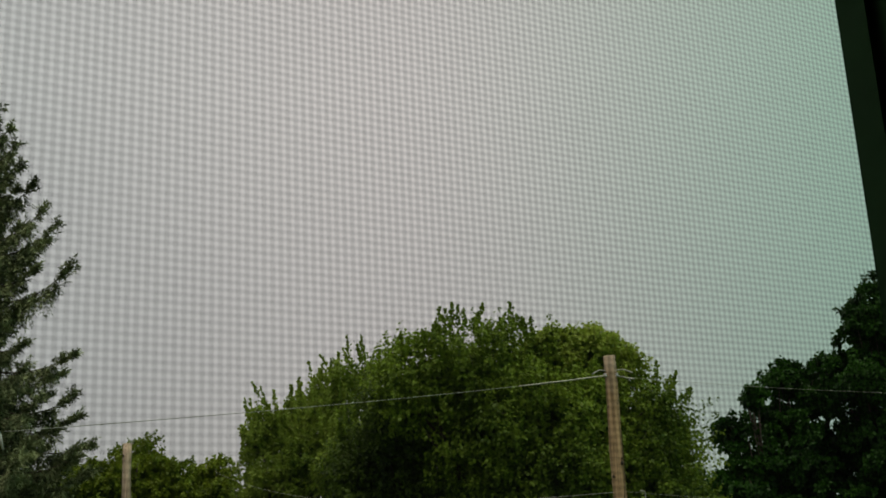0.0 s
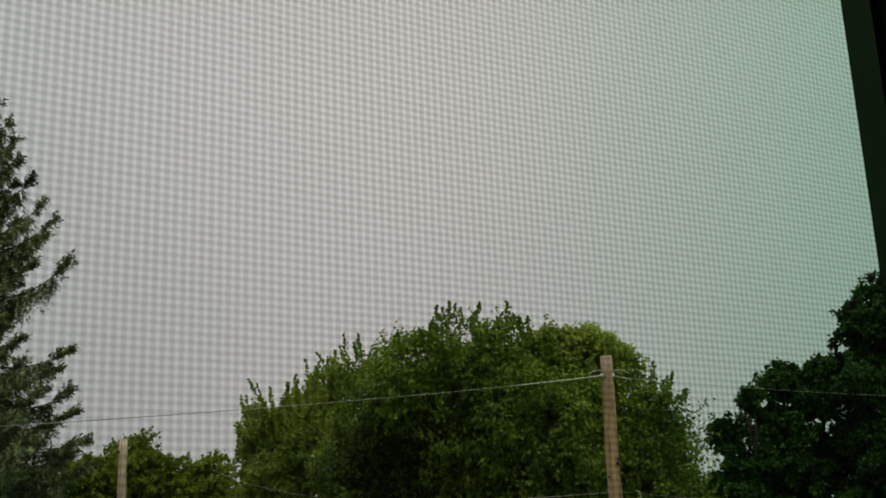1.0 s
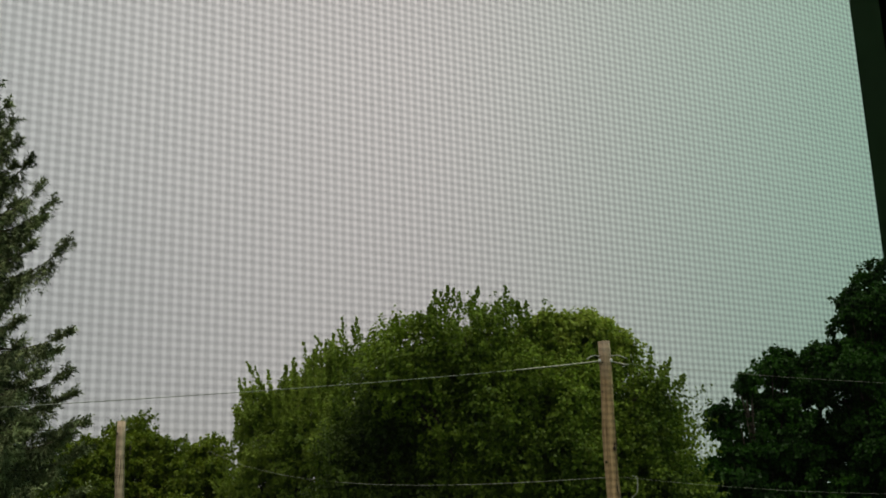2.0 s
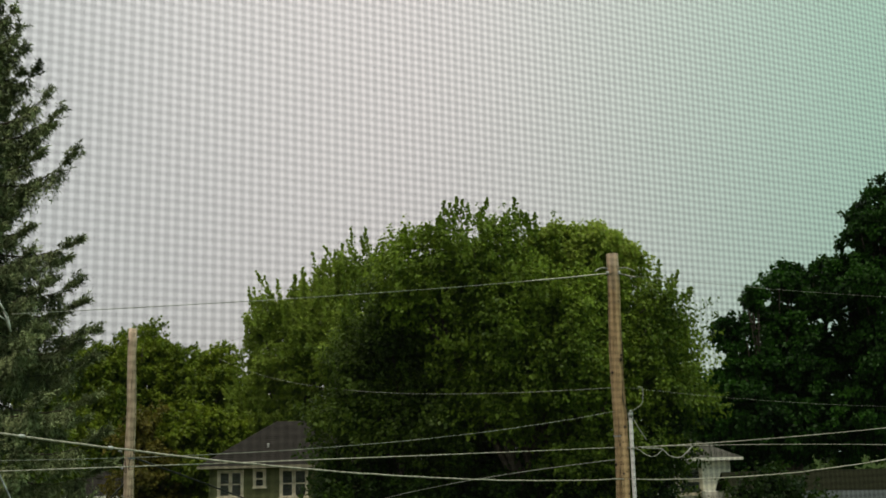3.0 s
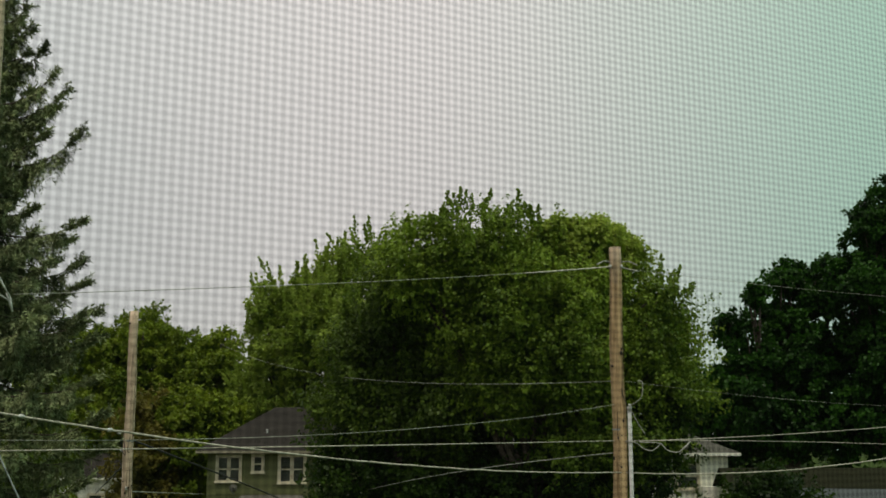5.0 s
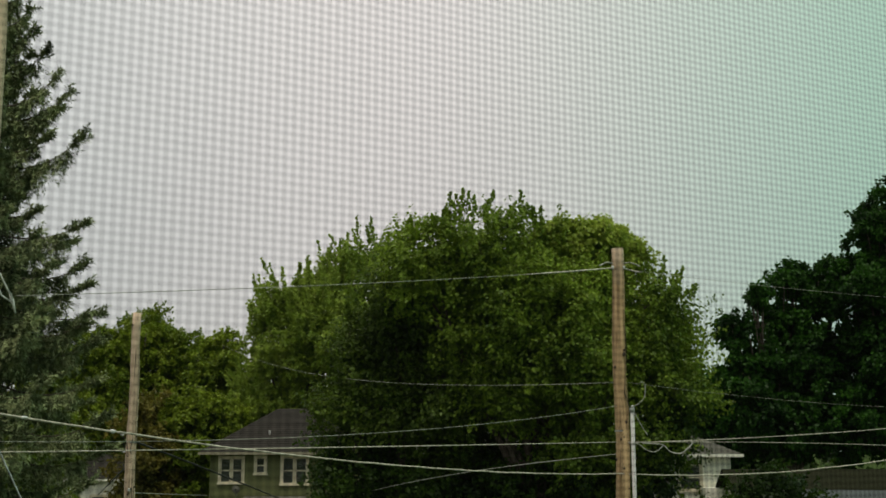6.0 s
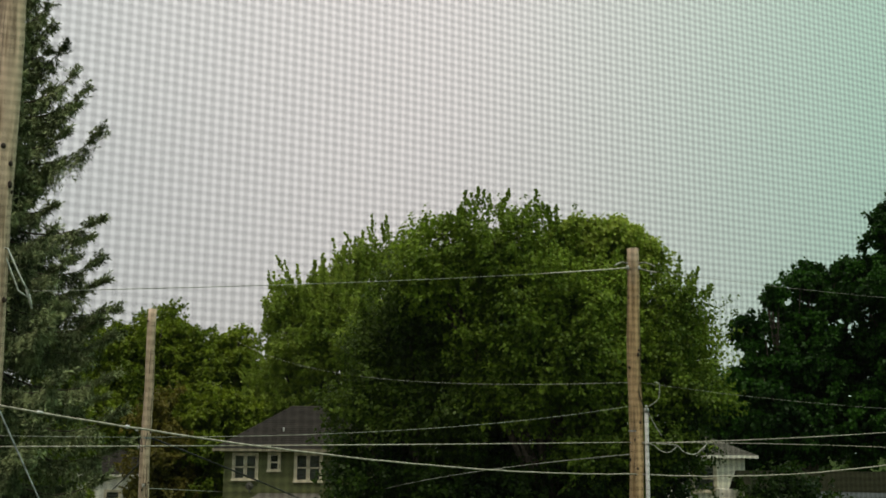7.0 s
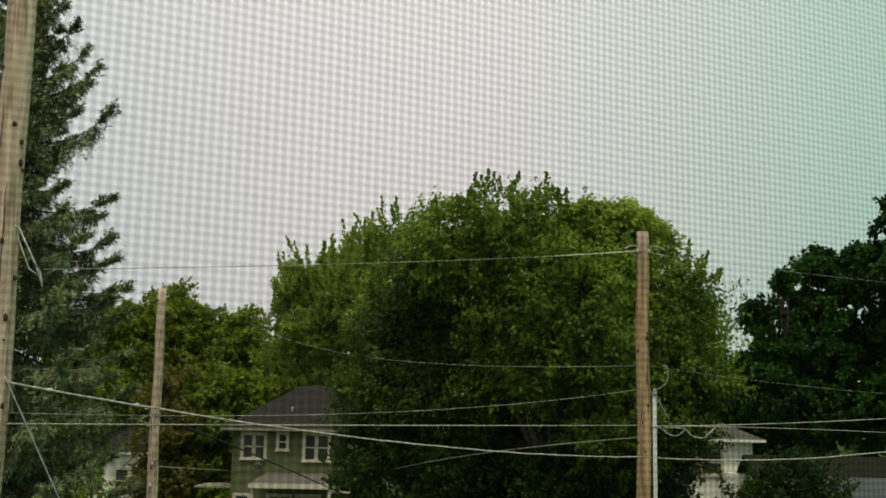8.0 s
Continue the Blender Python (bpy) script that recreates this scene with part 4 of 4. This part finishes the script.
def spruce(at, height, label, seed):
    """A spruce: trunk, tiers of boughs that dip and turn up at the tips, each hung with twigs of needles."""
    rng = np.random.default_rng(seed)
    t = thing("spruce_tree", at, label, "tree")
    n = 14
    smooth(part("trunk", tube(bmesh.new(), [(0, 0, height * i / n) for i in range(n + 1)], [0.24 * (1 - 0.97 * i / n) for i in range(n + 1)], 10), M_BARK, t))
    base, axis, side = [], [], []
    # height, reach, rise of the tip and number of boughs; bare gaps lie between the upper tiers
    tiers = [(0.9 + 0.5 * i, 2.35, 0.0, 8) for i in range(6)]
    tiers += [(3.9 + 0.52 * i, 2.3 + 0.12 * math.sin(2.2 * i), 0.0, 9) for i in range(6)]
    tiers += [(7.1, 2.1, 0.03, 11), (7.45, 1.95, 0.0, 11), (7.8, 2.05, -0.1, 10), (8.1, 1.85, 0.0, 10), (8.4, 1.8, 0.05, 10), (8.85, 1.78, 0.10, 10), (9.15, 0.95, 0.05, 8),
              (9.5, 0.65, -0.1, 7), (9.85, 0.8, 0.0, 6), (10.05, 1.74, 0.34, 5), (10.3, 1.1, 0.2, 7), (10.65, 1.2, 0.35, 6), (10.8, 1.38, 0.40, 5), (11.05, 1.2, 0.5, 5), (11.4, 0.35, 0.0, 6), (11.62, 0.95, 0.5, 5), (11.85, 0.7, 0.1, 6),
              (12.1, 0.75, 0.4, 6), (12.45, 0.65, 0.5, 6), (12.9, 0.5, 0.5, 5), (13.3, 0.3, 0.6, 5)]
    for z, reach, lift, count in tiers:
        bm = bmesh.new()
        for k in range(count):
            az = (k + (rng.uniform(-0.3, 0.3) if k else rng.uniform(-0.12, 0.02))) * math.tau / count
            ln = reach * (1.0 if k == 0 else rng.uniform(0.62, 0.98))
            s = np.linspace(0, 1, 9)
            dip = rng.uniform(0.10, 0.16) if z > 8.4 else rng.uniform(0.16, 0.28)
            zz = z + rng.uniform(-0.2, 0.2) * (k > 0) + ln * (-dip * np.sin(s * math.pi * 0.85) + lift * s ** 2.0)
            bend = rng.uniform(-0.12, 0.12) * ln * s ** 2
            line = np.stack([np.cos(az) * ln * s - np.sin(az) * bend, np.sin(az) * ln * s + np.cos(az) * bend, zz], 1)
            tube(bm, [Vector(p) for p in line], [0.026 * (1 - 0.85 * q) for q in s], 5)
            seen = math.cos(az) > -0.35
            m = int((72 if seen and z > 3.5 else 22) * ln) + 12
            q = rng.uniform(0.05, 1.0, m) ** 0.9
            root = np.stack([np.interp(q, s, line[:, i]) for i in range(3)], 1)
            out = np.array([math.cos(az), math.sin(az), 0.0])
            lat = np.array([-math.sin(az), math.cos(az), 0.0]) * rng.choice([-1, 1], m)[:, None]
            hang = np.array([0, 0, 1.0]) * (np.where(q > 0.82, 0.45, -1.0) * rng.uniform(0.25, 1.4, m))[:, None]
            way = unit(out * rng.uniform(0.1, 0.8, (m, 1)) + lat * rng.uniform(0.1, 0.9, (m, 1)) + hang)
            tw = rng.uniform(0.18, 0.52, m) * (1.15 - 0.68 * q) * (0.6 + 0.2 * ln)
            per = 19 if seen else 9
            f = rng.uniform(0, 1, (m, per))
            sag = np.zeros((m, per, 3))
            sag[..., 2] = -0.35 * f ** 2 * tw[:, None] * (q < 0.85)[:, None]
            p = root[:, None] + way[:, None] * (f * tw[:, None])[..., None] + sag + rng.normal(size=(m, per, 3)) * 0.010
            a = unit(np.repeat(way, per, 0) * 0.8 + rng.normal(size=(m * per, 3)) * 0.5 + np.array([0, 0, 0.12]))
            l = rng.uniform(0.055, 0.11, (m * per, 1)) * (1.0 if seen else 1.5)
            base.append(p.reshape(-1, 3))
            axis.append(a * l)
            side.append(unit(np.cross(a, out * 0.5 + np.array([0, 0, 0.7]) + rng.normal(size=a.shape) * 0.35)) * (0.0125 if seen else 0.018))
        smooth(part("bough", bm, M_BARK, t))
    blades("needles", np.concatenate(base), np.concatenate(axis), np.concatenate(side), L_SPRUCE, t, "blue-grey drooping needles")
    return t


spruce((-8.05, 19.0, 0), 13.6, "blue-grey spruce with drooping boughs", 44)

# an added hedge of shrubs closes the view under the far crowns
hedge = thing("hedge", (0, 82, 0), "added hedge of shrubs behind the houses, shade put into its green", "hedge", kind="stuff")
# darkened green stands for the shade that the oaks throw here
crown(hedge, [(-34 + 4.2 * i, (i * 7 % 5) * 0.8, 1.7 + 0.5 * (i * 3 % 4), 3.0, 2.4) for i in range(17)], 24000, 0.40, L_UNDER, 61, spray=1.0)
